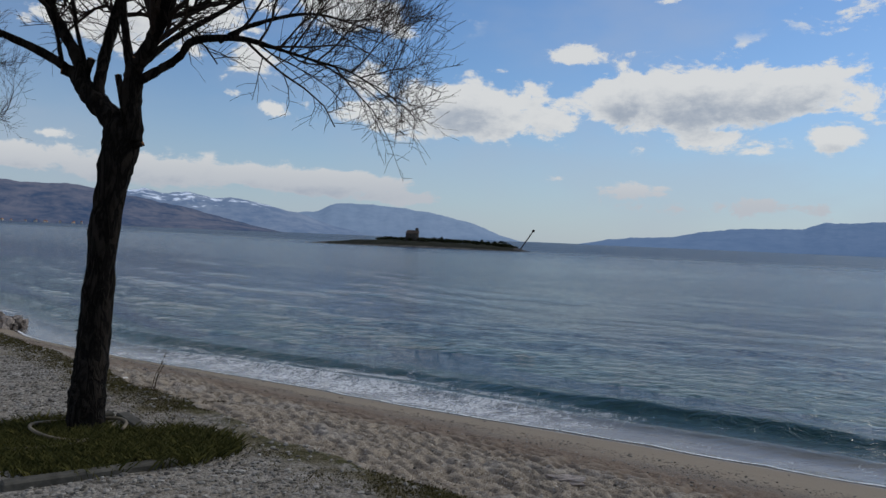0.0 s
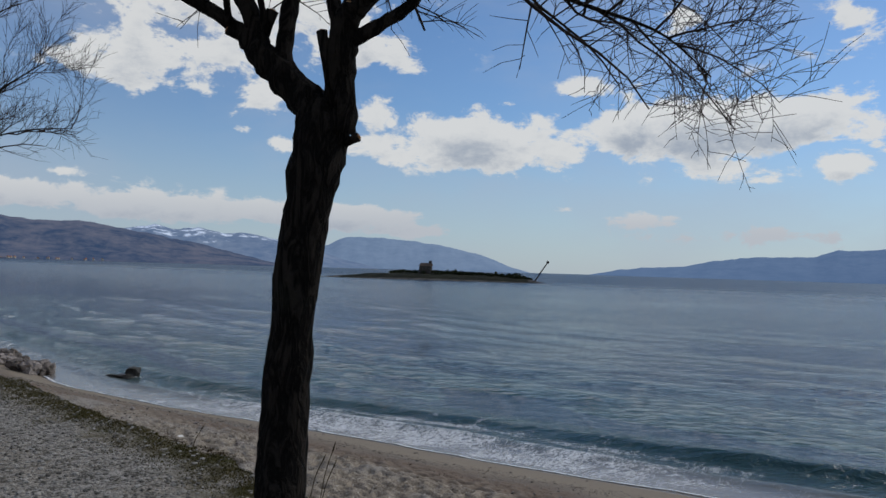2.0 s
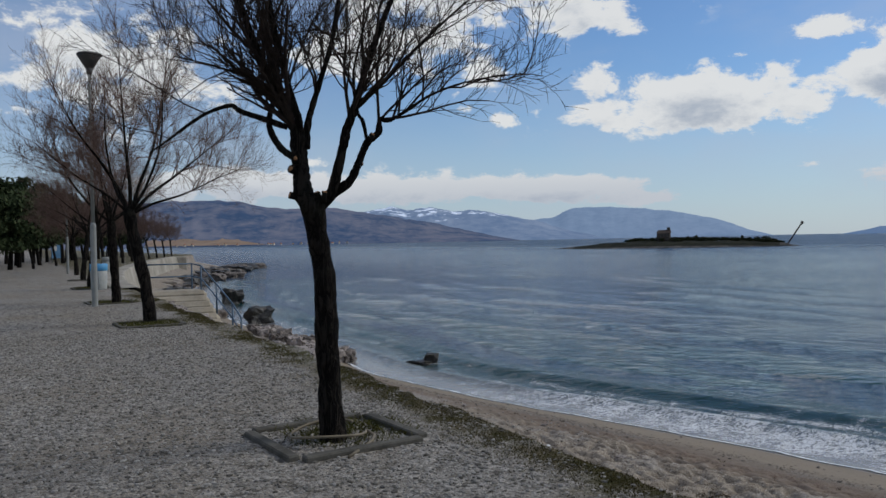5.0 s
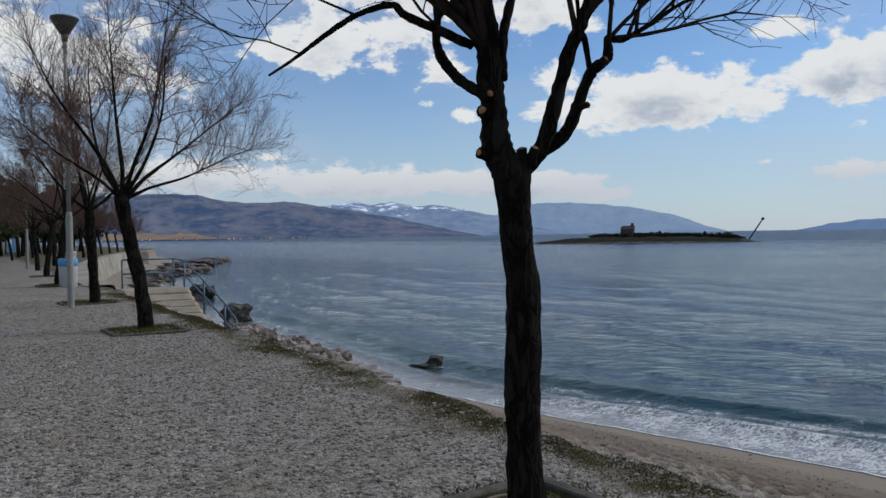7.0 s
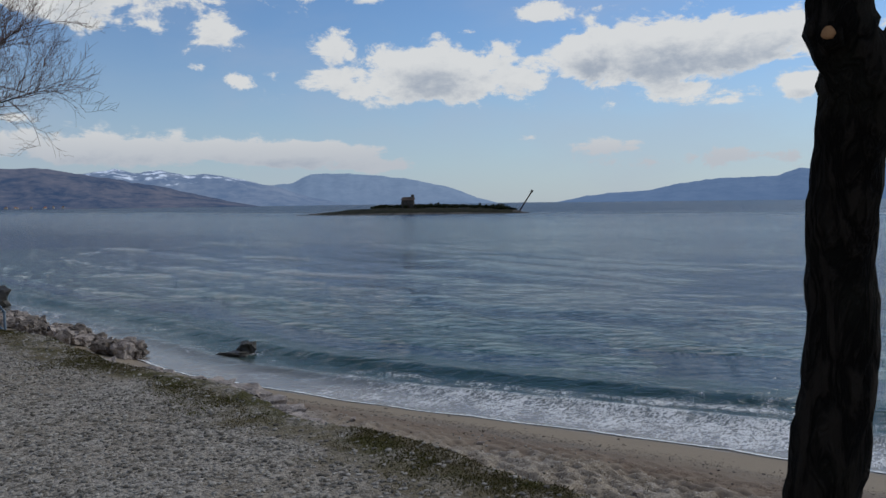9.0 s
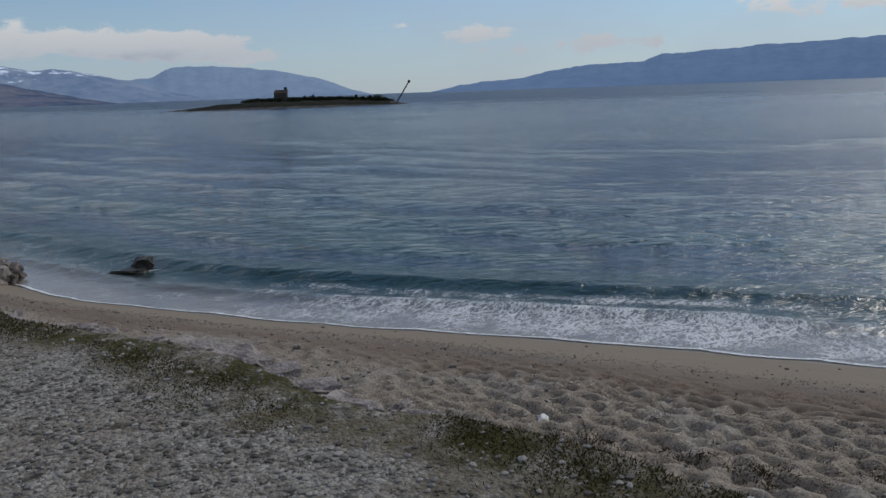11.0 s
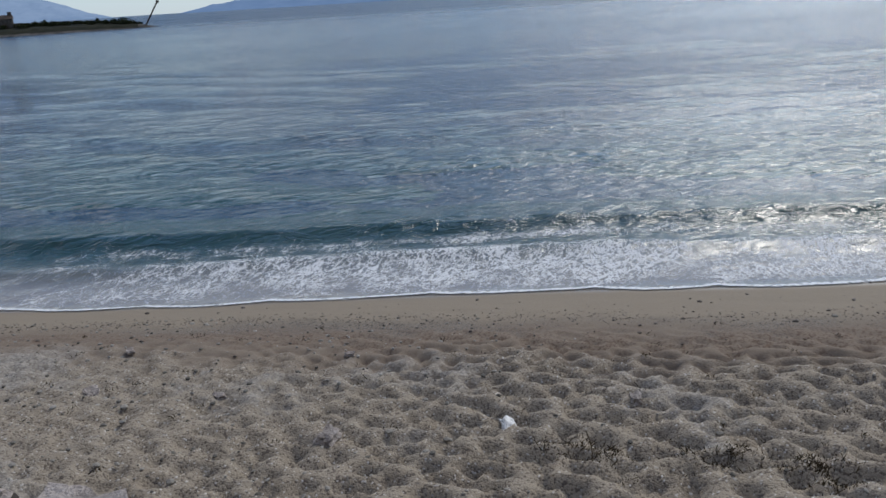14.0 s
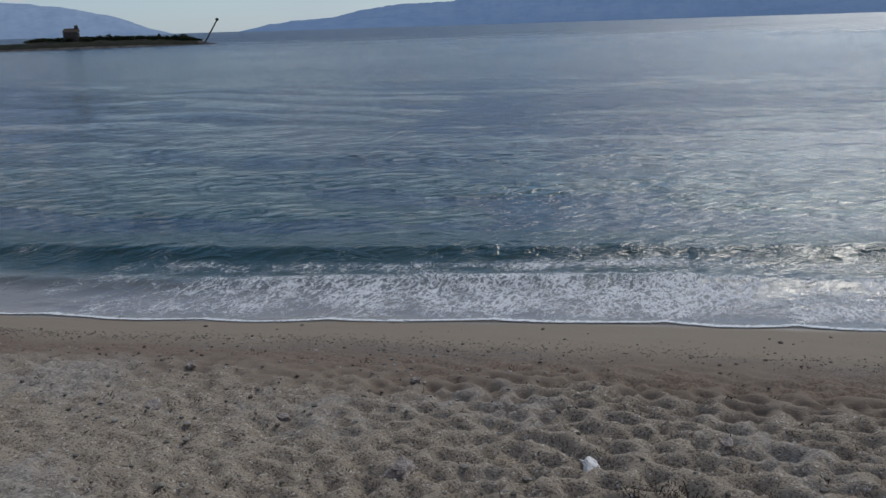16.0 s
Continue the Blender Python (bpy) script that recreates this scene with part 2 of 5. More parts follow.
def make_ground():
    m, k, p, pos, out = material("gravel_and_sand")
    x, y, z = k.split(pos)
    wob = k.noise(pos, 0.9, 5)
    # gravel of the promenade
    v = k.voronoi(pos, 34)
    v2 = k.voronoi(pos, 75)
    stone = k.mix(k.math("MULTIPLY", k.split(v.outputs["Color"])[0], 1.0), (0.10, 0.088, 0.072, 1), (0.47, 0.435, 0.385, 1))
    fine = k.mix(k.split(v2.outputs["Color"])[1], (0.11, 0.097, 0.077, 1), (0.43, 0.395, 0.345, 1))
    gravel = k.mix(0.38, stone, fine)
    gravel = k.mix(k.step(k.noise(pos, 0.55, 4), 0.38, 0.68), gravel, k.mix(0.6, gravel, (0.23, 0.19, 0.14, 1)))
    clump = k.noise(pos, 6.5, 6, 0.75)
    # dark gaps put into the colour: hollows of the clump bump darkened, tops paled
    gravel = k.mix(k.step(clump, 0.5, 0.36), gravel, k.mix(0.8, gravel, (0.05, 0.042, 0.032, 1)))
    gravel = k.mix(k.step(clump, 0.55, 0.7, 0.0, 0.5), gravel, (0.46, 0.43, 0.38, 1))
    earth = k.mix(k.noise(pos, 22, 4), (0.075, 0.06, 0.035, 1), (0.2, 0.17, 0.11, 1))
    rim = k.step(k.math("ADD", x, k.math("MULTIPLY", k.math("SUBTRACT", wob, 0.5), 1.6)), 2.75, 3.15)
    gravel = k.mix(k.math("MULTIPLY", rim, k.step(k.noise(pos, 3.0, 5), 0.35, 0.6)), gravel, earth)
    edge = k.step(k.math("ADD", x, k.math("MULTIPLY", k.math("SUBTRACT", wob, 0.5), 1.2)), 3.0, 3.3)
    moss = k.mix(k.noise(pos, 40, 4, 0.7), (0.022, 0.024, 0.008, 1), (0.10, 0.088, 0.03, 1))
    gravel = k.mix(k.math("MULTIPLY", edge, k.step(k.noise(pos, 1.6, 6, 0.7), 0.44, 0.56)), gravel, moss)
    # sand of the beach, dry and pale above, brown and wet below
    speck = k.voronoi(pos, 60)
    grain = k.noise(pos, 160, 2)
    dry = k.mix(grain, (0.215, 0.177, 0.133, 1), (0.345, 0.295, 0.23, 1))
    dry = k.mix(k.step(k.noise(pos, 1.7, 6, 0.7), 0.5, 0.72, 0.0, 0.4), dry, (0.12, 0.092, 0.068, 1))
    dry = k.mix(k.step(k.split(speck.outputs["Color"])[0], 0.95, 0.97), dry, (0.46, 0.43, 0.39, 1))
    dry = k.mix(k.step(k.split(speck.outputs["Color"])[1], 0.76, 0.82), dry, (0.13, 0.105, 0.085, 1))
    stony = k.step(k.math("ADD", k.math("ADD", k.noise(pos, 0.5, 5), k.math("MULTIPLY", k.noise(pos, 6, 3), 0.25)), k.step(y, 17.0, 24.0, 0.0, 0.05)), 0.66, 0.80)
    dry = k.mix(k.math("MULTIPLY", stony, 0.6), dry, k.mix(k.split(v.outputs["Color"])[2], (0.15, 0.135, 0.12, 1), (0.42, 0.39, 0.35, 1)))
    wavy = k.math("ADD", z, k.math("MULTIPLY", k.math("SUBTRACT", wob, 0.5), 0.28))
    damp = k.step(wavy, -2.30, -2.48)
    brown = k.mix(grain, (0.145, 0.112, 0.084, 1), (0.235, 0.188, 0.146, 1))
    strand = k.step(k.math("ABSOLUTE", k.math("ADD", wavy, 2.56)), 0.14, 0.0)
    brown = k.mix(k.math("MULTIPLY", strand, k.step(k.noise(pos, 25, 3), 0.45, 0.6)), brown, (0.13, 0.09, 0.065, 1))
    wet = k.step(wavy, -2.62, -2.8)
    tan = k.mix(grain, (0.195, 0.158, 0.115, 1), (0.275, 0.228, 0.172, 1))
    sand = k.mix(wet, k.mix(damp, dry, brown), tan)
    shingle = k.math("MULTIPLY", k.step(k.math("ABSOLUTE", k.math("ADD", wavy, 2.66)), 0.10, 0.02), k.step(k.noise(pos, 0.35, 4), 0.38, 0.58))
    sand = k.mix(k.math("MULTIPLY", shingle, k.step(k.split(v2.outputs["Color"])[0], 0.25, 0.6)), sand, k.mix(k.split(v2.outputs["Color"])[1], (0.06, 0.05, 0.042, 1), (0.24, 0.21, 0.18, 1)))
    soaked = k.step(z, -2.99, -3.06)
    sand = k.mix(soaked, sand, (0.15, 0.115, 0.08, 1))
    rock = k.mix(k.noise(pos, 5, 5), (0.14, 0.12, 0.095, 1), (0.34, 0.30, 0.25, 1))
    bank = k.math("MULTIPLY", k.step(z, -0.03, -0.12), k.step(z, -1.55, -1.3))
    sand = k.mix(k.math("MULTIPLY", bank, k.step(k.noise(pos, 1.2, 4), 0.45, 0.6, 0.0, 0.6)), sand, rock)
    low = k.step(z, -0.06, -0.16)
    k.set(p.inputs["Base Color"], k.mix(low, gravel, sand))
    k.set(p.inputs["Roughness"], k.math("SUBTRACT", 0.92, k.math("ADD", k.math("MULTIPLY", soaked, 0.6), k.math("MULTIPLY", wet, 0.1))))
    k.set(p.inputs["Specular IOR Level"], k.math("MULTIPLY_ADD", soaked, 0.4, 0.12))
    g = k.math("ADD", k.math("MULTIPLY", v.outputs["Distance"], -0.7), k.math("MULTIPLY", v2.outputs["Distance"], -0.3))
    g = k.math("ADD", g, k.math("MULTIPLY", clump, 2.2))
    s = k.math("ADD", k.math("MULTIPLY", k.noise(pos, 14, 6, 0.65), 0.45), k.math("MULTIPLY", speck.outputs["Distance"], -0.25))
    dryness = k.math("SUBTRACT", 1.0, k.math("MULTIPLY", damp, 0.55))
    h = k.mix(low, g, k.math("MULTIPLY", s, dryness))
    k.set(p.inputs["Normal"], k.bump(h, 0.8, 0.028))
    return m


def make_water():
    m, k, p, pos, out = material("sea_water")
    x, y, z = k.split(pos)
    shallow = k.node("ShaderNodeAttribute")
    shallow.attribute_name = "depth"
    dep = shallow.outputs["Fac"]
    deep = k.mix(k.noise(pos, 0.02, 3), (0.005, 0.026, 0.056, 1), (0.010, 0.038, 0.072, 1))
    green = k.mix(k.noise(pos, 0.3, 3), (0.012, 0.042, 0.046, 1), (0.022, 0.060, 0.058, 1))
    col = k.mix(k.step(dep, 0.35, 1.0), green, deep)
    col = k.mix(k.step(dep, 0.02, 0.13), (0.21, 0.195, 0.18, 1), col)
    k.set(p.inputs["Base Color"], col)
    p.inputs["IOR"].default_value = 1.333
    # far out the slopes of unresolved ripples blur the mirror; slicks and gusts vary it
    gust = k.noise(k.vec(k.math("MULTIPLY", k.math("ADD", x, y), 0.7), k.math("MULTIPLY", k.math("SUBTRACT", y, x), 0.16), 0.0), 0.035, 4, 0.6)
    blur = k.math("ADD", k.math("MULTIPLY_ADD", k.step(x, 20.0, 90.0), 0.10, 0.05), k.step(x, 80.0, 400.0, 0.0, 0.2))
    k.set(p.inputs["Roughness"], k.math("ADD", k.math("MULTIPLY", blur, k.step(gust, 0.3, 0.7, 0.85, 1.15)), k.step(dep, 0.3, 0.1, 0.0, 0.09)))
    # short-crested ripples run across the bay, swell under them
    across = k.math("ADD", k.math("MULTIPLY", x, 0.80), k.math("MULTIPLY", y, 0.60))
    along = k.math("SUBTRACT", k.math("MULTIPLY", y, 0.80), k.math("MULTIPLY", x, 0.60))
    q = k.vec(across, k.math("MULTIPLY", along, 0.6), 0.0)
    c = k.noise(q, 2.6, 5, 0.66, distort=0.6)
    crest = k.math("SUBTRACT", 1.0, k.math("ABSOLUTE", k.math("MULTIPLY_ADD", k.noise(q, 2.1, 3, 0.6, distort=0.8), 2.0, -1.0)))
    crest2 = k.math("SUBTRACT", 1.0, k.math("ABSOLUTE", k.math("MULTIPLY_ADD", k.noise(q, 5.5, 2, 0.6, distort=0.5), 2.0, -1.0)))
    w1 = k.voronoi(k.mix(0.35, q, k.noise(q, 1.2, 3, color=True), "ADD"), 2.6, "SMOOTH_F1").outputs["Distance"]
    c2 = k.noise(q, 0.45, 4, 0.6, distort=0.4)
    e = k.noise(q, 0.09, 4, 0.6)
    rip = k.math("ADD", k.math("MULTIPLY", w1, 0.12), k.math("MULTIPLY", c, 0.12))
    rip = k.math("ADD", rip, k.math("ADD", k.math("MULTIPLY", crest, 0.12), k.math("MULTIPLY", crest2, 0.018)))
    rip = k.math("ADD", rip, k.math("MULTIPLY", c2, 0.24))
    chop = k.math("SUBTRACT", 1.0, k.math("ABSOLUTE", k.math("MULTIPLY_ADD", k.noise(q, 0.95, 4, 0.62, distort=0.7), 2.0, -1.0)))
    rip = k.math("ADD", rip, k.math("MULTIPLY", chop, k.step(x, 16.0, 60.0, 0.05, 0.34)))
    rip = k.math("MULTIPLY", rip, k.step(gust, 0.3, 0.7, 0.85, 1.2))
    rip = k.math("ADD", rip, k.math("MULTIPLY", k.step(x, 50.0, 160.0, 0.0, 1.3), k.noise(q, 0.22, 4, 0.65, distort=0.5)))
    rip = k.math("ADD", rip, k.math("MULTIPLY", e, 0.2))
    rip = k.math("ADD", rip, k.math("MULTIPLY", k.math("MULTIPLY", k.step(x, 50.0, 300.0), 4.0), k.noise(k.vec(across, k.math("MULTIPLY", along, 0.3), 0.0), 0.035, 5, 0.7)))
    k.set(p.inputs["Normal"], k.bump(rip, k.step(dep, 0.0, 0.2, 0.2, 1.0), 0.6))
    return m


def make_foam():
    m, k, p, pos, out = material("sea_foam")
    at = k.node("ShaderNodeAttribute")
    at.attribute_name = "foam"
    x, y, z = k.split(pos)
    q = k.vec(k.math("MULTIPLY", x, 0.55), y, 0.0)
    warp = k.mix(0.35, q, k.noise(q, 1.6, 5, 0.6, color=True), "ADD")
    v = k.voronoi(warp, 5.5, "DISTANCE_TO_EDGE").outputs["Distance"]
    v2 = k.voronoi(k.mix(0.12, pos, k.noise(pos, 5.0, 3, color=True), "ADD"), 14, "DISTANCE_TO_EDGE").outputs["Distance"]
    streak = k.math("ABSOLUTE", k.math("MULTIPLY_ADD", k.noise(warp, 6.0, 5, 0.7), 2.0, -1.0))
    lace = k.math("MINIMUM", k.math("MULTIPLY_ADD", v, 0.9, k.math("MULTIPLY", v2, 0.7)), k.math("MULTIPLY_ADD", streak, 0.9, 0.05))
    n = k.noise(pos, 0.9, 7, 0.7)
    dense = k.math("MULTIPLY_ADD", k.math("SUBTRACT", n, 0.5), 1.6, at.outputs["Fac"])
    f = k.math("SUBTRACT", dense, k.math("MULTIPLY", lace, 4.4))
    p.inputs["Base Color"].default_value = (0.82, 0.83, 0.84, 1)
    p.inputs["Roughness"].default_value = 0.7
    k.set(p.inputs["Normal"], k.bump(k.math("ADD", n, k.math("MULTIPLY", lace, -2.0)), 0.6, 0.05))
    k.set(p.inputs["Alpha"], k.math("MULTIPLY", k.math("MAXIMUM", k.step(f, 0.0, 0.45, 0.0, 0.85), k.step(dense, 0.2, 0.9, 0.0, 0.24)), k.step(at.outputs["Fac"], 0.02, 0.12)))
    return m


def make_bark():
    m, k, p, pos, out = material("tree_bark")
    obj = k.node("ShaderNodeTexCoord").outputs["Object"]
    x, y, z = k.split(obj)
    q = k.vec(x, y, k.math("MULTIPLY", z, 0.22))
    n = k.noise(q, 34, 6, 0.7, distort=0.6)
    ridge = k.math("ABSOLUTE", k.math("SUBTRACT", k.noise(q, 15, 4, 0.6, distort=0.8), 0.5))
    f = k.math("MULTIPLY", k.step(ridge, 0.0, 0.12), k.math("ADD", 0.35, k.math("MULTIPLY", n, 0.9)))
    col = k.mix(f, (0.004, 0.0035, 0.003, 1), (0.032, 0.026, 0.021, 1))
    col = k.mix(k.step(k.noise(obj, 2.5, 3), 0.55, 0.7, 0.0, 0.4), col, (0.03, 0.03, 0.022, 1))
    k.set(p.inputs["Base Color"], col)
    p.inputs["Roughness"].default_value = 0.95
    p.inputs["Specular IOR Level"].default_value = 0.1
    k.set(p.inputs["Normal"], k.bump(k.math("ADD", f, k.math("MULTIPLY", n, 0.4)), 1.0, 0.03))
    return m


def make_hills(name, a, b, veil, snow=0.0):
    """Distant hillside; veil is blue airlight, put in as a glow of the hillside itself."""
    m, k, p, pos, out = material(name)
    x, y, z = k.split(pos)
    n = k.noise(pos, 0.006, 7, 0.62)
    n2 = k.noise(pos, 0.016, 6, 0.65, distort=1.0)
    ribs = k.noise(k.vec(x, y, k.math("MULTIPLY", z, 4.0)), 0.009, 6, 0.7, distort=1.5)
    # on the brown hills a paints dark blue shadows, mottled in by noise
    col = k.mix(k.step(k.math("ADD", k.math("MULTIPLY", n, 0.4), k.math("ADD", k.math("MULTIPLY", n2, 0.25), k.math("MULTIPLY", ribs, 0.35))), 0.40, 0.60), (*a, 1), (*b, 1))
    if snow:
        line = k.math("ADD", z, k.math("MULTIPLY", k.math("SUBTRACT", n2, 0.5), 150))
        col = k.mix(k.math("MULTIPLY", k.step(line, snow, snow + 25), k.step(k.noise(pos, 0.018, 4), 0.5, 0.62)), col, (0.75, 0.77, 0.8, 1))
    k.set(p.inputs["Base Color"], col)
    p.inputs["Roughness"].default_value = 1.0
    p.inputs["Specular IOR Level"].default_value = 0.0
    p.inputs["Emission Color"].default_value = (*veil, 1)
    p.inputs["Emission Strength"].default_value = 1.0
    return m


def make_leaves(name, a, b):
    m, k, p, pos, out = material(name)
    r = k.node("ShaderNodeNewGeometry").outputs["Random Per Island"]
    k.set(p.inputs["Base Color"], k.mix(r, (*a, 1), (*b, 1)))
    p.inputs["Roughness"].default_value = 0.9
    p.inputs["Specular IOR Level"].default_value = 0.12
    return m


GROUND = make_ground()
WATER = make_water()
FOAM = make_foam()
BARK = make_bark()
TWIG = plain("twig_bark", (0.018, 0.014, 0.013), (0.05, 0.037, 0.03), 8, 0.9)
FAR_TWIG = plain("reddish_twigs", (0.085, 0.055, 0.045), (0.16, 0.105, 0.085), 3, 0.9)
CUT_WOOD = plain("cut_wood", (0.22, 0.11, 0.05), (0.42, 0.23, 0.11), 14, 0.85)
ROCK = plain("shore_rock", (0.035, 0.03, 0.026), (0.26, 0.22, 0.19), 3.0, 0.85, 0.9, 0.08)
WET_ROCK = plain("wet_rock", (0.012, 0.011, 0.009), (0.05, 0.044, 0.034), 4, 0.5, 0.9, 0.06)
PALE_ROCK = plain("pale_limestone", (0.16, 0.135, 0.12), (0.44, 0.385, 0.345), 6.0, 0.9, 1.0, 0.06)
CONCRETE = plain("old_concrete", (0.20, 0.18, 0.145), (0.42, 0.385, 0.32), 0.5, 0.9, 0.5, 0.03)
STEP_STONE = plain("sandy_concrete", (0.25, 0.215, 0.16), (0.40, 0.35, 0.27), 1.6, 0.9, 0.5, 0.02)
KERB = plain("weathered_kerb", (0.05, 0.046, 0.037), (0.13, 0.12, 0.10), 5, 0.9, 0.6, 0.015)
BLUE_RAIL = plain("blue_painted_steel", (0.035, 0.07, 0.115), (0.07, 0.12, 0.175), 6, 0.5, 0.2, 0.003)
GALV = plain("grey_painted_steel", (0.17, 0.175, 0.16), (0.25, 0.255, 0.24), 3, 0.55, 0.2, 0.003)
LAMP_HEAD = plain("dark_lamp_housing", (0.035, 0.035, 0.032), (0.07, 0.068, 0.06), 4, 0.6)
BIN_GREY = plain("grey_bin_plastic", (0.27, 0.28, 0.26), (0.38, 0.38, 0.35), 3, 0.7)
BIN_BLUE = plain("blue_bin_band", (0.05, 0.22, 0.42), (0.08, 0.30, 0.52), 3, 0.6)
HOSE = plain("faded_hose", (0.10, 0.08, 0.05), (0.20, 0.16, 0.10), 6, 0.7)
CHAPEL = plain("chapel_stone", (0.045, 0.04, 0.037), (0.10, 0.09, 0.08), 1.2, 0.95, 0.6, 0.1)
ROOF = plain("chapel_roof", (0.05, 0.04, 0.036), (0.10, 0.075, 0.06), 1.5, 0.95, 0.6, 0.1)
ISLE = plain("island_turf", (0.008, 0.010, 0.006), (0.026, 0.026, 0.014), 0.25, 0.95, 0.8, 0.3)
ISLE_ROCK = plain("island_rock", (0.02, 0.018, 0.016), (0.15, 0.135, 0.12), 0.3, 0.95, 0.8, 0.3)
GRASS = make_leaves("grass_blades", (0.026, 0.032, 0.008), (0.115, 0.105, 0.03))
MOSS = make_leaves("moss_tufts", (0.026, 0.025, 0.008), (0.12, 0.098, 0.038))
WEED = make_leaves("dry_weed", (0.025, 0.018, 0.010), (0.10, 0.072, 0.04))
PINE = make_leaves("pine_needles", (0.018, 0.03, 0.012), (0.055, 0.07, 0.03))
SHRUB = make_leaves("island_shrub", (0.015, 0.02, 0.008), (0.045, 0.05, 0.022))
PEBBLE = make_leaves("pebbles", (0.085, 0.077, 0.065), (0.37, 0.345, 0.305))
WHITE = plain("white_stone", (0.62, 0.60, 0.56), (0.80, 0.78, 0.75), 9, 0.8, 0.5, 0.01)
# distance haze painted in: base colours lean blue and each hill glows with its veil
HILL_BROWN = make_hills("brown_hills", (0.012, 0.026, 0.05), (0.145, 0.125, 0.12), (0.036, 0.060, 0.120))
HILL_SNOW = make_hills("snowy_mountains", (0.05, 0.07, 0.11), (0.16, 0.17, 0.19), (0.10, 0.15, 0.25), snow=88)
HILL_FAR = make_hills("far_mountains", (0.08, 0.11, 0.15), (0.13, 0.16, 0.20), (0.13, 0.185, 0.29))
HILL_RIGHT = make_hills("haze_blue_hills", (0.07, 0.10, 0.14), (0.11, 0.14, 0.18), (0.075, 0.125, 0.235))
BOARD_BLUE = plain("blue_sign_sheet", (0.10, 0.25, 0.45), (0.16, 0.34, 0.56), 2, 0.6)
BOARD_WHITE = plain("white_sign_sheet", (0.62, 0.63, 0.62), (0.75, 0.76, 0.75), 2, 0.6)
HOUSE_WALL = plain("far_house_plaster", (0.45, 0.40, 0.34), (0.62, 0.58, 0.5), 0.2, 0.95)
HOUSE_ROOF = plain("far_house_tiles", (0.25, 0.11, 0.07), (0.36, 0.17, 0.11), 0.2, 0.95)
FIELD = plain("far_field", (0.20, 0.14, 0.10), (0.32, 0.23, 0.16), 0.02, 0.95)

# ---- ground and sea ----
def steps(*stops):
    """Coordinates from stop to stop: (start, spacing), ..., end."""
    out = []
    for (a, d), (c, _) in zip(stops, stops[1:]):
        out += list(np.linspace(a, c, max(2, int(round((c - a) / d)) + 1))[:-1])
    return np.array(out + [stops[-1][0]])


def build_ground():
    xs = steps((-2500, 300), (-100, 10), (-14, 0.5), (-3, 0.2), (2.6, 0.06), (5.2, 0.055), (12, 0.08), (16, 0.25), (30, 3), (60, 0))
    ys = steps((-600, 60), (-40, 2), (-6, 0.5), (-1, 0.12), (4, 0.075), (27, 0.12), (44, 0.5), (130, 3), (220, 40), (900, 200), (4500, 0))
    X, Y = np.meshgrid(xs, ys, indexing="ij")
    ob = link_mesh("ground", *grid_mesh(X, Y, ground_z(X, Y)), GROUND, smooth=True)
    tagged(ob, "grey gravel promenade and sloping trodden pebbly sand beach", "ground", kind="structure")


def sea_level(u, y):
    """Height of the near water: swell, one wave about to break, small spilling crest."""
    fade = np.clip((70 - u) / 20, 0, 1)
    wob = 0.9 * fractal(y * 0.09, y * 0, 21, 3)
    drift = 3.2 * fractal(y * 0.09 + u * 0.03, u * 0.09, 27, 3)
    z = 0.065 * np.sin((u + wob * 2 + drift) * 1.1) * np.clip((u - 4) / 6, 0, 1) * np.clip(0.6 + 1.8 * value_noise(y * 0.13 + 7, u * 0.2, 26), 0.0, 1.4) + 0.02 * fractal(u * 0.35, y * 0.25, 22, 3) + 0.05 * np.clip((30 - u) / 15, 0, 1) * fractal(u * 1.2 + y * 0.3, y * 0.55, 24, 2)
    part_on = np.clip(0.75 + 0.8 * value_noise(y * 0.1, y * 0, 23), 0.15, 1)
    z = z + 0.29 * part_on * np.exp(-(((u - 3.7 - wob) / np.where(u > 3.7 + wob, 1.3, 0.45)) ** 2))
    z = z + 0.10 * np.exp(-(((u - 1.7 - wob * 0.7) / 0.35) ** 2))
    z = z - 0.10 * np.exp(-(((u - 6.2 - wob) / 1.3) ** 2))
    return SEA + z * fade * np.clip((u - 0.4) / 1.2, 0, 1)


def swash(y):
    """How far the spent wave runs up the sand: long tongues with scalloped fronts."""
    wave = (y + 0.8 * fractal(y * 0.3, y * 0, 37, 2)) * 0.42
    return 0.6 * fractal(y * 0.2, y * 0, 31, 3) + 0.30 + 0.26 * np.abs(np.sin(wave * math.pi)) ** 0.7 + 0.07 * fractal(y * 1.6, y * 0, 38, 3)


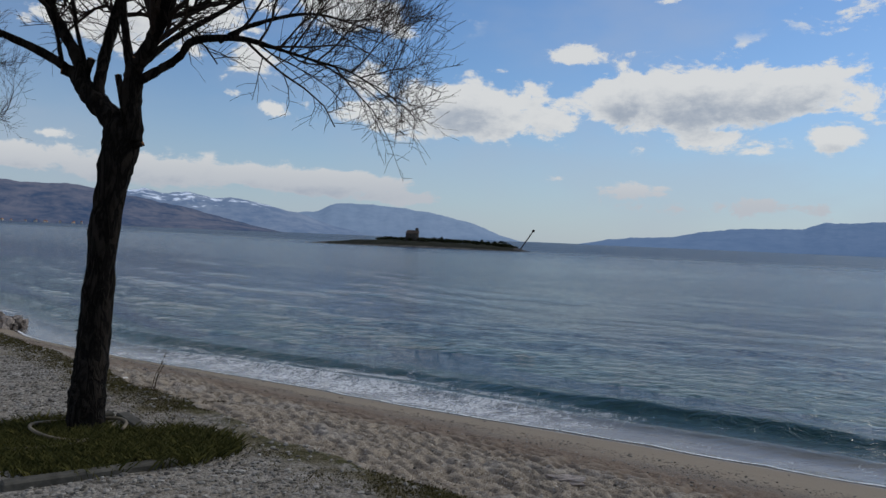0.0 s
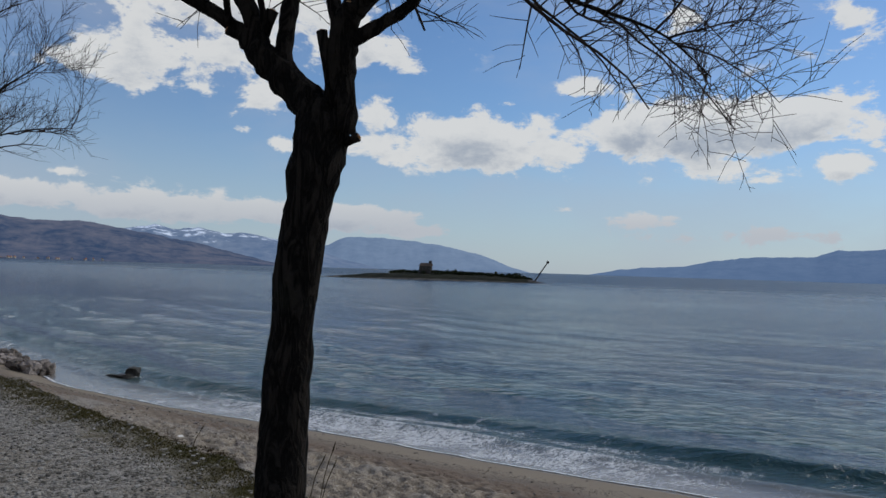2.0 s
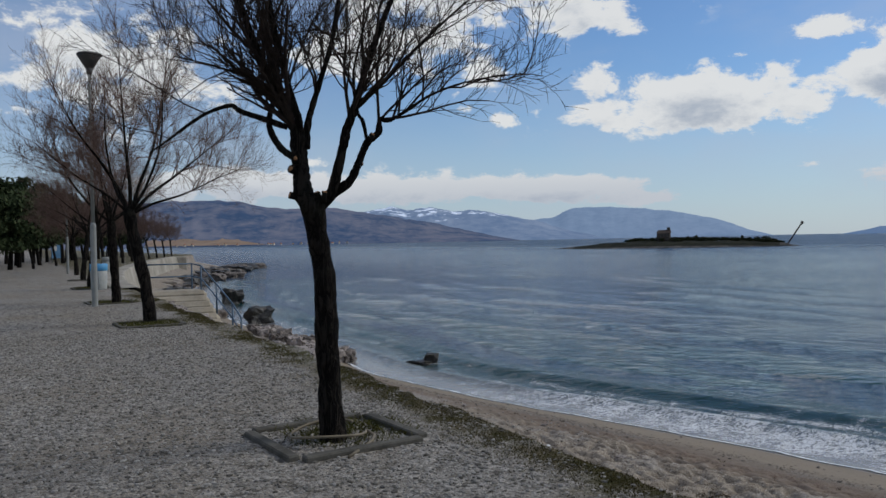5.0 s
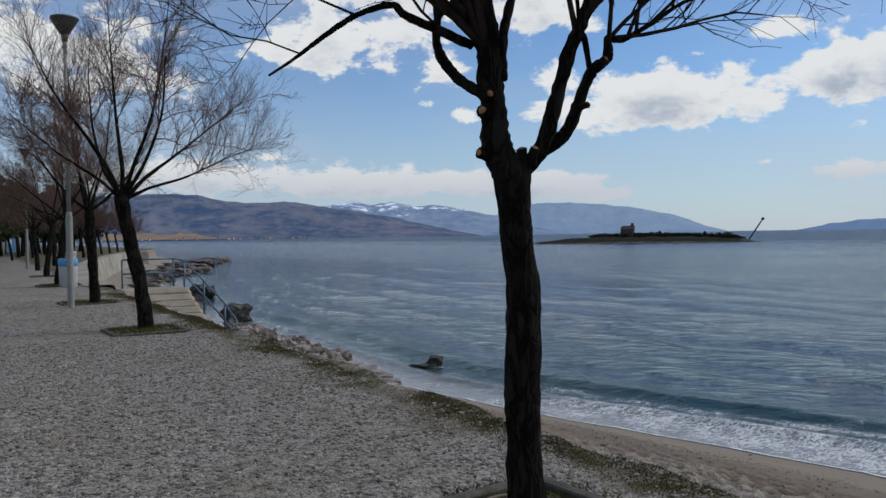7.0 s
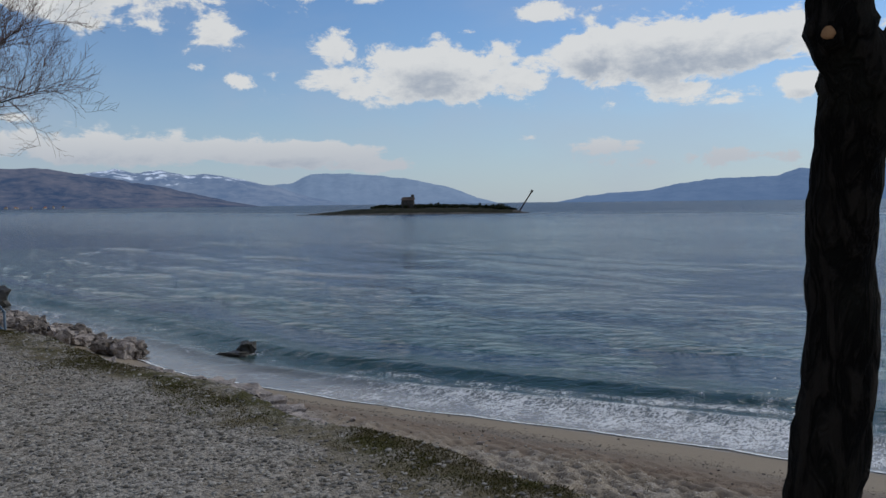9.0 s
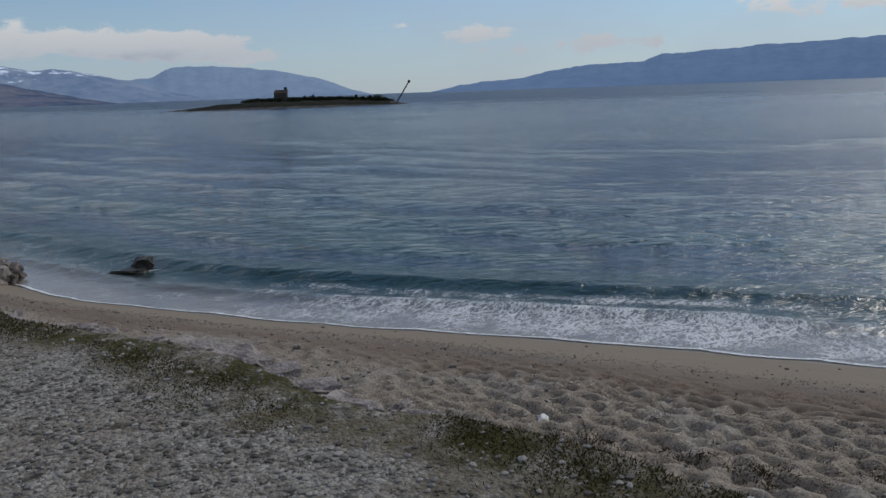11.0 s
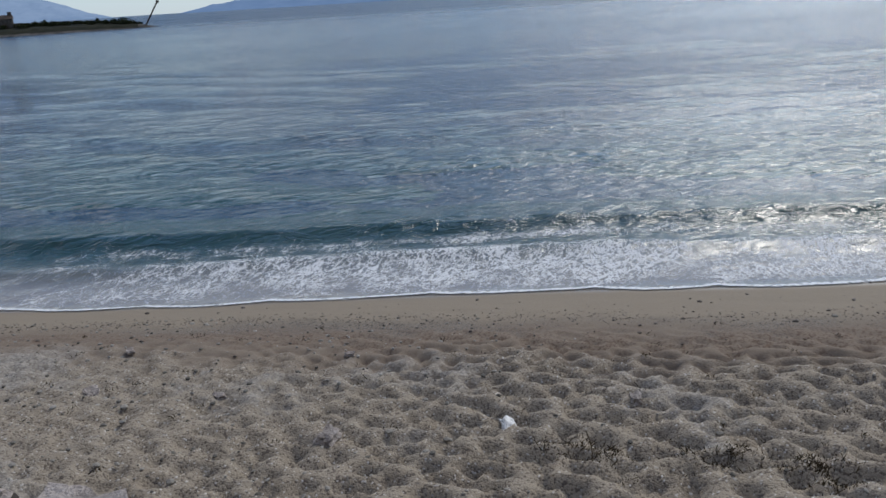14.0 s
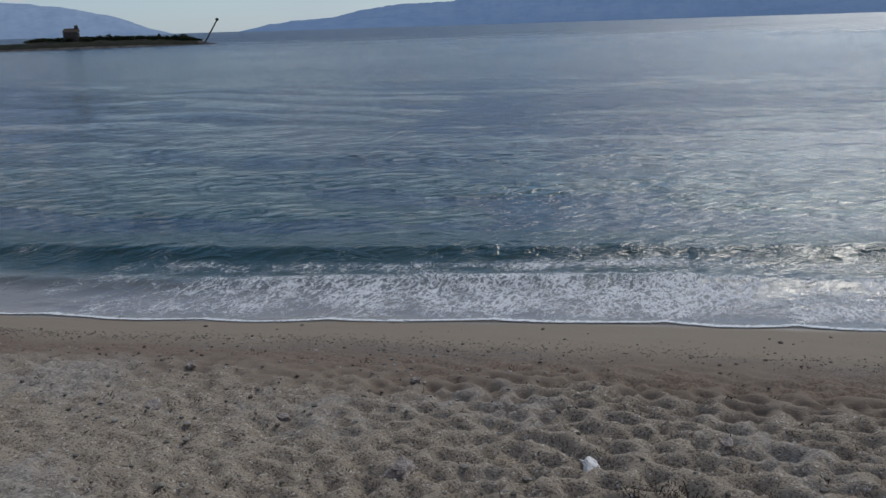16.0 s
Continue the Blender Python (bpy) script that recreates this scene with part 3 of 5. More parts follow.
def build_sea():
    us = steps((0, 0.1), (9, 0.3), (30, 1), (70, 0))
    ys = steps((-70, 1.0), (0, 0.22), (40, 0.6), (110, 0))
    U, Y = np.meshgrid(us, ys, indexing="ij")
    lip = swash(Y)
    u = U - lip * np.exp(-U / 2)
    X = shore_x(Y) + u
    Z = np.maximum(sea_level(u, Y), ground_z(X, Y) + 0.012)
    Z[0] = ground_z(X[0], Y[0]) - 0.01
    verts, faces = grid_mesh(X, Y, Z)
    n = len(verts)
    depth = np.clip(u / 22, 0, 1).reshape(-1)
    # the open sea, a little under the near water, out to the horizon
    fx = np.array([4.0, 60, 150, 400, 1000, 2200, 4700])
    fy = np.array([-4700, -1500, -400, -100, 40, 200, 500, 1500, 4700])
    FX, FY = np.meshgrid(fx, fy, indexing="ij")
    v2, f2 = grid_mesh(FX, FY, FX * 0 + SEA - 0.05)
    ob = link_mesh("sea", np.concatenate([verts, v2]), np.concatenate([faces, f2 + n]), WATER, smooth=True)
    at = ob.data.attributes.new("depth", "FLOAT", "POINT")
    at.data.foreach_set("value", np.concatenate([depth, np.ones(len(v2))]).astype(np.float32))
    tagged(ob, "rippled blue-green sea with small waves on the beach", "sea", kind="structure")

    us = steps((0, 0.035), (0.35, 0.08), (6.2, 0))
    ys = steps((-30, 0.5), (0, 0.16), (40, 0.3), (60, 0))
    U, Y = np.meshgrid(us, ys, indexing="ij")
    lip = swash(Y)
    u = U - lip * np.exp(-U / 2) + 0.03
    X = shore_x(Y) + u
    wob = 0.9 * fractal(Y * 0.09, Y * 0, 21, 3)
    Z = np.maximum(sea_level(u, Y), ground_z(X, Y) + 0.012) + 0.012
    reach = np.clip(1.0 + 0.5 * fractal(Y * 0.09, Y * 0, 33, 3) - np.clip((Y - 22) / 10, 0, 0.7) - np.clip((14 - Y) / 12, 0, 0.35), 0.22, 1.05)
    f = 0.69 * np.exp(-np.abs((u - 0.9 - wob * 0.6) / 1.35) ** 4) * reach + 0.35 * np.exp(-(((u - 2.6 - wob) / 0.35) ** 2)) * reach + 1.1 * np.exp(-((U - 0.07) / 0.07) ** 2)
    f = f + 0.62 * reach * np.exp(-(((u - 2.9 - wob) / 0.9) ** 2)) * np.clip(0.6 + 1.2 * value_noise(Y * 0.12, Y * 0, 35), 0, 1)
    f = f * np.clip((6.0 - u) / 0.8, 0, 1)
    ob = link_mesh("foam", *grid_mesh(X, Y, Z), FOAM, smooth=True)
    at = ob.data.attributes.new("foam", "FLOAT", "POINT")
    at.data.foreach_set("value", f.reshape(-1).astype(np.float32))
    tagged(ob, "white lacy foam of spent waves along the beach", "foam", kind="stuff")


# ---- far shores ----
def build_hills(name, mat, ridge, near, far, seed, label):
    """A range of hills: ridge holds (bearing, height angle) in degrees as seen from the beach."""
    bs = np.radians(np.arange(ridge[0][0], ridge[-1][0] + 0.01, 0.12))
    top = np.interp(np.degrees(bs), [r[0] for r in ridge], [r[1] for r in ridge])
    top = top + np.clip(top, 0, 0.6) * 0.16 * fractal(np.degrees(bs) * 1.3, bs * 0, seed, 4)
    rows = np.linspace(0, 1, 14)
    B, R = np.meshgrid(bs, rows, indexing="ij")
    D = near + (far - near) * R
    H = np.tan(np.radians(np.maximum(top, 0)))[:, None] * D * np.sin(R * math.pi / 2) ** 0.9
    gully = fractal(np.degrees(B) * 1.6, R * 3.5, seed + 3, 4)
    H = np.maximum(H * (1 + 0.16 * gully * (1 - R) * (R > 0)), 0) - 4 * (R == 0)
    ob = link_mesh(name, *grid_mesh(np.sin(B) * D, np.cos(B) * D, H + SEA - 1), mat, smooth=True)
    tagged(ob, label, "mountain", kind="structure")


# ---- trees ----
class Tubes:
    """Collects tapered tubes in one mesh."""

    def __init__(self):
        self.v, self.f, self.n = [], [], 0

    def add(self, pts, radii, sides=5, lumps=0.0, rng=None):
        pts = np.asarray(pts, float)
        n = len(pts)
        d = np.gradient(pts, axis=0)
        d /= np.linalg.norm(d, axis=1)[:, None] + 1e-9
        ref = np.array([1.0, 0, 0]) if abs(d[0][0]) < 0.8 else np.array([0, 1.0, 0])
        a = np.cross(d, ref)
        a /= np.linalg.norm(a, axis=1)[:, None] + 1e-9
        c = np.cross(d, a)
        ang = np.arange(sides) / sides * 2 * math.pi
        r = np.asarray(radii, float)[:, None] * np.ones(sides)
        if lumps:
            r = r * (1 + lumps * (rng.random((n, sides)) - 0.5))
        ring = pts[:, None, :] + r[..., None] * (np.cos(ang)[None, :, None] * a[:, None, :] + np.sin(ang)[None, :, None] * c[:, None, :])
        self.v.append(ring.reshape(-1, 3))
        i = np.arange((n - 1) * sides)
        p, q = i // sides, i % sides
        w = (q + 1) % sides
        f = np.stack([p * sides + q, p * sides + w, (p + 1) * sides + w, (p + 1) * sides + q], -1) + self.n
        self.f += f.tolist()
        self.f.append([self.n + (n - 1) * sides + int(j) for j in range(sides)])
        self.f.append([self.n + sides - 1 - int(j) for j in range(sides)])
        self.n += n * sides

    def link(self, name, mat, parent=None, label=""):
        return link_mesh(name, np.concatenate(self.v), self.f, mat, parent, label, smooth=True)


def smooth_line(pts, count):
    """Points along a soft curve through pts."""
    pts = np.asarray(pts, float)
    t = np.linspace(0, len(pts) - 1, count)
    i = np.clip(t.astype(int), 0, len(pts) - 2)
    f = (t - i)[:, None]
    p0, p1, p2, p3 = (pts[np.clip(i + k, 0, len(pts) - 1)] for k in (-1, 0, 1, 2))
    return 0.5 * (2 * p1 + (p2 - p0) * f + (2 * p0 - 5 * p1 + 4 * p2 - p3) * f ** 2 + (3 * p1 - p0 - 3 * p2 + p3) * f ** 3)


def twig_spray(tubes, line, r0, level, rng, counts, reach, up=0.75, droop=0.16, floor=0.0):
    """Side shoots along a branch, and shoots on those."""
    if level > len(counts):
        return
    length = np.linalg.norm(np.diff(line, axis=0), axis=1).sum()
    n = counts[level - 1] if level > 1 else max(2, int(round(counts[0] * min(1.0, length / 2.0))))
    for j in range(n):
        t = (0.28 if level == 1 else 0.15) + (0.72 if level == 1 else 0.85) * (j + rng.random()) / n
        f = min(t, 0.999) * (len(line) - 1)
        i = int(f)
        p = line[i] + (line[i + 1] - line[i]) * (f - i)
        d = line[i + 1] - line[i]
        d /= np.linalg.norm(d) + 1e-9
        side = rng.normal(size=3)
        side -= d * side.dot(d)
        side /= np.linalg.norm(side) + 1e-9
        hang = level == 1 and p[2] > 3.1 and rng.random() < 0.25
        go = d * 0.75 + side * (0.75 if level < 3 else 0.6) + np.array([0, 0, -0.1 if hang else up * rng.random()])
        go /= np.linalg.norm(go)
        size = reach[level - 1] * (0.55 + 0.7 * rng.random()) * (1.15 - 0.45 * t)
        k = 6 if level == 1 else 4 if level == 2 else 3
        pts = [p]
        step = size / (k - 1)
        for s in range(1, k):
            go = go + rng.normal(size=3) * 0.13 + np.array([0, 0, -0.2 if hang else (0.10 if s < k * 0.6 else -droop) * (1 if level < 3 else 0.5)])
            go /= np.linalg.norm(go)
            pts.append(pts[-1] + go * step)
        pts = np.array(pts)
        if pts[:, 2].min() < floor:
            continue
        r = r0 * (1 - 0.6 * t) * (0.55 if level == 1 else 0.6)
        r = max(r, 0.0022)
        tubes.add(pts, np.linspace(r, max(r * 0.35, 0.0014), k), 4 if level == 1 else 3)
        twig_spray(tubes, pts, r, level + 1, rng, counts, reach, up, droop, floor)


def build_tree(name, base, turn, trunk, limbs, stubs, seed, label, counts, reach, twig_mat, lean_group="row of bare trees", floor=0.0):
    """Trunk: (x, y, z, radius); limbs: lists of such points, from the crotch outwards, in the tree's own axes."""
    rng = np.random.default_rng(seed)
    tree = thing(name, (*base, 0), label, "tree", lean_group, turn=turn)
    t = Tubes()
    p = np.array(trunk, float)
    line = smooth_line(p[:, :3], 48)
    rad = smooth_line(np.stack([p[:, 3]] * 3, -1), 48)[:, 0]
    line = line + np.stack([0.02 * fractal(line[:, 2] * 3.1, line[:, 2] * 0, seed, 3), 0.02 * fractal(line[:, 2] * 3.1, line[:, 2] * 0 + 5, seed, 3), line[:, 2] * 0], -1)
    t.add(line, rad * (1 + 0.15 * fractal(line[:, 2] * 4, line[:, 2] * 0, seed + 7, 4)), 24, 0.14, rng)
    t.link("trunk", BARK, tree)
    crown = Tubes()
    slim = 0.78 if twig_mat == FAR_TWIG else 1.0
    for limb in limbs:
        q = np.array(limb, float)
        n = max(8, 5 * len(q))
        ln = smooth_line(q[:, :3], n)
        rr = smooth_line(np.stack([q[:, 3]] * 3, -1), n)[:, 0]
        g = Tubes()
        rr = rr * slim
        g.add(ln, rr * (1 + 0.16 * (rng.random(n) - 0.5)), 9, 0.2, rng)
        g.link("limb", BARK, tree)
        if rr[-1] > 0.03:
            continue
        keep = ln[int(n * 0.3):]
        twig_spray(crown, keep, rr[int(n * 0.45)], 1, rng, counts, reach, floor=floor)
    for x, y, z, dx, dy, dz, r in stubs:
        g = Tubes()
        g.add([(x, y, z), (x + dx * 0.6, y + dy * 0.6, z + dz * 0.6), (x + dx, y + dy, z + dz)], [r, r * 0.95, r * 1.08], 8, 0.2, rng)
        stub = g.link("stub", BARK, tree, "sawn-off branch stub")
        c = Tubes()
        end, way = np.array((x + dx, y + dy, z + dz)), np.array((dx, dy, dz)) / math.sqrt(dx * dx + dy * dy + dz * dz)
        c.add([end - way * 0.004, end + way * 0.006], [r * 0.65, r * 0.55], 9, 0.3, rng)
        c.link("cut_face", CUT_WOOD, stub, "pale orange cut wood")
    crown.link("twig_crown", twig_mat, tree, "fine leafless twigs")
    return tree


def leafy(tubes_v, faces, centre, radius, count, size, rng, flat=0.7):
    """Adds many small leaf triangles in an uneven clump."""
    p = rng.normal(size=(count, 3))
    p /= np.linalg.norm(p, axis=1)[:, None]
    p *= (rng.random(count) ** 0.45)[:, None] * np.array([radius, radius, radius * flat])
    p += np.asarray(centre)
    a = rng.normal(size=(count, 3))
    a /= np.linalg.norm(a, axis=1)[:, None]
    c = np.cross(a, rng.normal(size=(count, 3)))
    c /= np.linalg.norm(c, axis=1)[:, None]
    s = size * (0.6 + 0.8 * rng.random(count))[:, None]
    n = sum(len(x) for x in tubes_v)
    tubes_v.append(np.stack([p - a * s, p + c * s * 0.5, p + a * s, p - c * s * 0.5], 1).reshape(-1, 3))
    i = np.arange(count) * 4 + n
    faces += np.stack([i, i + 1, i + 2, i + 3], -1).tolist()


def build_pine(place, height, seed):
    rng = np.random.default_rng(seed)
    tree = thing("pine_tree", (*place, 0), "dark green pine with a bare crooked trunk at the gravel's edge", "tree", "pines beside the promenade")
    t = Tubes()
    lean = rng.normal(size=2) * 0.5
    line = smooth_line([(0, 0, -0.1), (lean[0] * 0.3, lean[1] * 0.3, height * 0.25), (lean[0] * 0.5, lean[1], height * 0.55), (lean[0], lean[1], height * 0.9)], 10)
    t.add(line, np.linspace(0.2, 0.05, 10), 8, 0.12, rng)
    t.link("trunk", BARK, tree)
    v, f = [], []
    for j in range(26):
        a, h = rng.random() * 6.28, 0.30 + 0.68 * rng.random()
        r = (1.2 - h) * height * 0.36 * rng.random() ** 0.5
        leafy(v, f, (lean[0] * h + math.cos(a) * r, lean[1] * h + math.sin(a) * r, height * h), 0.7 + 0.6 * rng.random(), 130, 0.20, rng, 0.6)
    link_mesh("crown", np.concatenate(v), f, PINE, tree)


# ---- rocks ----
def rock_mesh(seed, size, rough=0.35):
    rng = np.random.default_rng(seed)
    bm = bmesh.new()
    bmesh.ops.create_icosphere(bm, subdivisions=3, radius=1.0)
    off = rng.random(3) * 50
    for v in bm.verts:
        c = v.co.copy()
        k = 1 + rough * noise.noise(c * 1.4 + Vector(off)) * 1.4 + rough * 0.7 * noise.noise(c * 3.3 + Vector(off)) + rough * 0.3 * noise.noise(c * 8 + Vector(off))
        # flatten facets so that the stone reads as broken
        for ax in range(3):
            c[ax] = max(-0.72, min(0.72, c[ax]))
        v.co = Vector((c.x * size[0], c.y * size[1], c.z * size[2])) * k
    return bm


def rock(name, place, size, seed, mat, label, group="", turn=0.0, rough=0.35):
    ob = part(name, rock_mesh(seed, size, rough), mat)
    ob.matrix_world = pose(*place, 0, 0, turn)
    return tagged(ob, label, "rock", group)


# ---- small builders ----
def beam(bm, a, c, w, h):
    """A bevelled bar of section w x h from a to c."""
    a, c = Vector(a), Vector(c)
    m = bmesh.ops.create_cube(bm, size=1)
    q = (c - a).to_track_quat("Y", "Z").to_matrix().to_4x4()
    bmesh.ops.transform(bm, verts=m["verts"], matrix=Matrix.Translation((a + c) / 2) @ q @ Matrix.Diagonal((w, (c - a).length, h, 1)))
    edges = list({e for v in m["verts"] for e in v.link_edges})
    bmesh.ops.bevel(bm, geom=edges, offset=min(w, h) * 0.12, segments=1, affect="EDGES")


def rod(name, pts, r, mat, parent, sides=8, label=""):
    t = Tubes()
    t.add(pts, [r] * len(pts) if not hasattr(r, "__len__") else r, sides)
    return t.link(name, mat, parent, label)


def kerb_box(base, w, d, turn, label):
    box = thing("tree_surround", (*base, 0), label, "planter", "tree surrounds", turn=turn)
    for a, c in (((-w, -d), (w, -d)), ((w, -d), (w, d)), ((w, d), (-w, d)), ((-w, d), (-w, -d))):
        bm = bmesh.new()
        va, vc = Vector((*a, -0.03)), Vector((*c, -0.03))
        along = (vc - va).normalized() * 0.055
        beam(bm, va + along, vc - along * 1.0, 0.10, 0.15)
        part("kerb", bm, KERB, box)
    return box


def blades(name, spots, mat, label, seed, height=0.06, per=9, spread=0.05):
    rng = np.random.default_rng(seed)
    spots = np.asarray(spots, float)
    n = len(spots) * per
    p = np.repeat(spots, per, 0)
    p[:, :2] += rng.normal(size=(n, 2)) * spread
    z = ground_z(p[:, 0], p[:, 1]) - 0.01
    h = height * (0.4 + rng.random(n))
    a = rng.random(n) * 6.28
    w = 0.0022 + 0.003 * rng.random(n)
    lean = rng.normal(size=(n, 2)) * 0.6 * h[:, None]
    v = np.zeros((n, 4, 3))
    v[:, 0] = np.stack([p[:, 0] - np.cos(a) * w, p[:, 1] - np.sin(a) * w, z], -1)
    v[:, 1] = np.stack([p[:, 0] + np.cos(a) * w, p[:, 1] + np.sin(a) * w, z], -1)
    v[:, 2] = np.stack([p[:, 0] + np.cos(a) * w * 0.7 + lean[:, 0] * 0.5, p[:, 1] + np.sin(a) * w * 0.7 + lean[:, 1] * 0.5, z + h * 0.65], -1)
    v[:, 3] = np.stack([p[:, 0] + lean[:, 0], p[:, 1] + lean[:, 1], z + h], -1)
    i = np.arange(n) * 4
    f = np.concatenate([np.stack([i, i + 1, i + 2], -1), np.stack([i, i + 2, i + 3], -1)])
    ob = link_mesh(name, v.reshape(-1, 3), f, mat)
    return tagged(ob, label, "grass", kind="stuff")


def scatter_stones(name, spots, sizes, mat, label, seed):
    """Many small stones in one mesh, half sunk in the ground."""
    rng = np.random.default_rng(seed)
    bm = bmesh.new()
    bmesh.ops.create_icosphere(bm, subdivisions=1, radius=1.0)
    bm.verts.index_update()
    base = np.array([v.co[:] for v in bm.verts])
    tri = np.array([[v.index for v in f.verts] for f in bm.faces])
    bm.free()
    base = base[:, :]
    n = len(spots)
    spots, sizes = np.asarray(spots, float), np.asarray(sizes, float)
    sc = sizes[:, None] * (0.6 + 0.7 * rng.random((n, 3))) * np.array([1, 1, 0.55])
    a = rng.random(n) * 6.28
    v = base[None] * (1 + 0.25 * (rng.random((n, len(base), 1)) - 0.5)) * sc[:, None]
    x = v[..., 0] * np.cos(a)[:, None] - v[..., 1] * np.sin(a)[:, None]
    y = v[..., 0] * np.sin(a)[:, None] + v[..., 1] * np.cos(a)[:, None]
    z = v[..., 2] + (ground_z(spots[:, 0], spots[:, 1]) + sizes * 0.18)[:, None]
    pts = np.stack([x + spots[:, 0:1], y + spots[:, 1:2], z], -1).reshape(-1, 3)
    f = (tri[None] + (np.arange(n) * len(base))[:, None, None]).reshape(-1, 3)
    return tagged(link_mesh(name, pts, f, mat), label, "pebbles", kind="stuff")


# ---- setting ----
build_ground()
build_sea()
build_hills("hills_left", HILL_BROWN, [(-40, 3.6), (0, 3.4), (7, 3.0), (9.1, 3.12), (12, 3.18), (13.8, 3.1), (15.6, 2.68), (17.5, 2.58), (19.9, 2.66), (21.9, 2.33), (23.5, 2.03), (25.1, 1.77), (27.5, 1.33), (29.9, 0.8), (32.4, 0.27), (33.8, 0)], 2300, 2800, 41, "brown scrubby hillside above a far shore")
build_hills("mountains_snowy", HILL_SNOW, [(18, 1.6), (21, 2.0), (23.1, 2.34), (24.3, 2.6), (25.9, 2.3), (27.1, 2.56), (28.7, 2.18), (30.0, 2.3), (31.6, 2.0), (33.2, 1.75), (34.9, 1.33), (37.3, 0.62), (39.5, 0.1), (40.5, 0)], 3000, 3500, 43, "haze-blue mountain range with snow on its crest")
build_hills("mountains_far", HILL_FAR, [(28, 1.0), (32, 1.3), (35.7, 1.5), (37.4, 2.2), (39.7, 2.26), (42.1, 2.06), (44.0, 1.84), (46.0, 1.5), (47.5, 1.05), (49.3, 0.38), (50.8, 0)], 3600, 4100, 45, "pale haze-blue far mountain falling to the sea")
build_hills("hills_right", HILL_RIGHT, [(54.7, 0), (57, 0.45), (58.8, 0.7), (60.8, 0.7), (64.5, 1.4), (69.7, 1.65), (70.9, 2.05), (76.3, 2.3), (81.7, 2.5), (88.8, 2.7), (110, 3.0), (150, 2.0)], 3200, 3800, 47, "haze-blue headland hills across the water")

# sea wall where the promenade bends out
wall = thing("sea_wall", (0, 0, 0), "pale weathered concrete sea wall under the promenade", "wall", kind="structure")
wy = np.concatenate([np.arange(40, 127, 1.5), [127]])
wx = edge_x(wy) + 0.35
prof = [(-0.9, 0.03), (0.0, 0.05), (0.12, 0.0), (0.35, -1.2), (0.9, -3.4)]
WV = np.array([[(x + a + 0.12 * fractal(y * 0.4, c * 2.0, 3, 2), y, c) for a, c in prof] for x, y in zip(wx, wy)])
link_mesh("wall_face", WV.reshape(-1, 3), grid_mesh(WV[..., 0], WV[..., 1], WV[..., 2])[1], CONCRETE, wall)
bm = bmesh.new()
beam(bm, (wx[-1] - 1.0, 127.6, -1.6), (wx[-1] + 1.6, 127.6, -1.6), 1.2, 3.3)
part("end_pier", bm, CONCRETE, wall)

# ---- stairs to the water ----
stairs = thing("beach_stairs", (0, 0, 0), "sandy concrete steps going down beside the promenade edge", "stairs")
bm = bmesh.new()
beam(bm, (4.6, 36.7, -0.5), (4.6, 38.2, -0.5), 2.2, 1.0)
part("landing", bm, STEP_STONE, stairs)
for i in range(10):
    bm = bmesh.new()
    top = -0.17 * (i + 1)
    beam(bm, (4.6, 36.7 - 0.55 * i, top - 0.6), (4.6, 36.7 - 0.55 * (i + 1), top - 0.6), 2.2, 1.2)
    part("step", bm, STEP_STONE, stairs)
rail = thing("stair_railing", (0, 0, 0), "blue painted steel handrail along the steps", "railing")
RX = 5.62
ends = [(3.75, 38.0, 0.0), (5.4, 38.0, 0.0), (RX, 37.4, -0.06), (RX, 34.8, -0.64), (RX, 32.5, -1.18), (RX, 31.4, -1.56)]
for x, y, z in ends:
    rod("post", [(x, y, z - 0.2), (x, y, z + 0.95)], 0.03, BLUE_RAIL, rail)
for lift in (0.95, 0.48):
    for (a, c) in zip(ends, ends[1:]):
        rod("rail_bar", [(a[0], a[1], a[2] + lift), (c[0], c[1], c[2] + lift)], 0.026, BLUE_RAIL, rail)

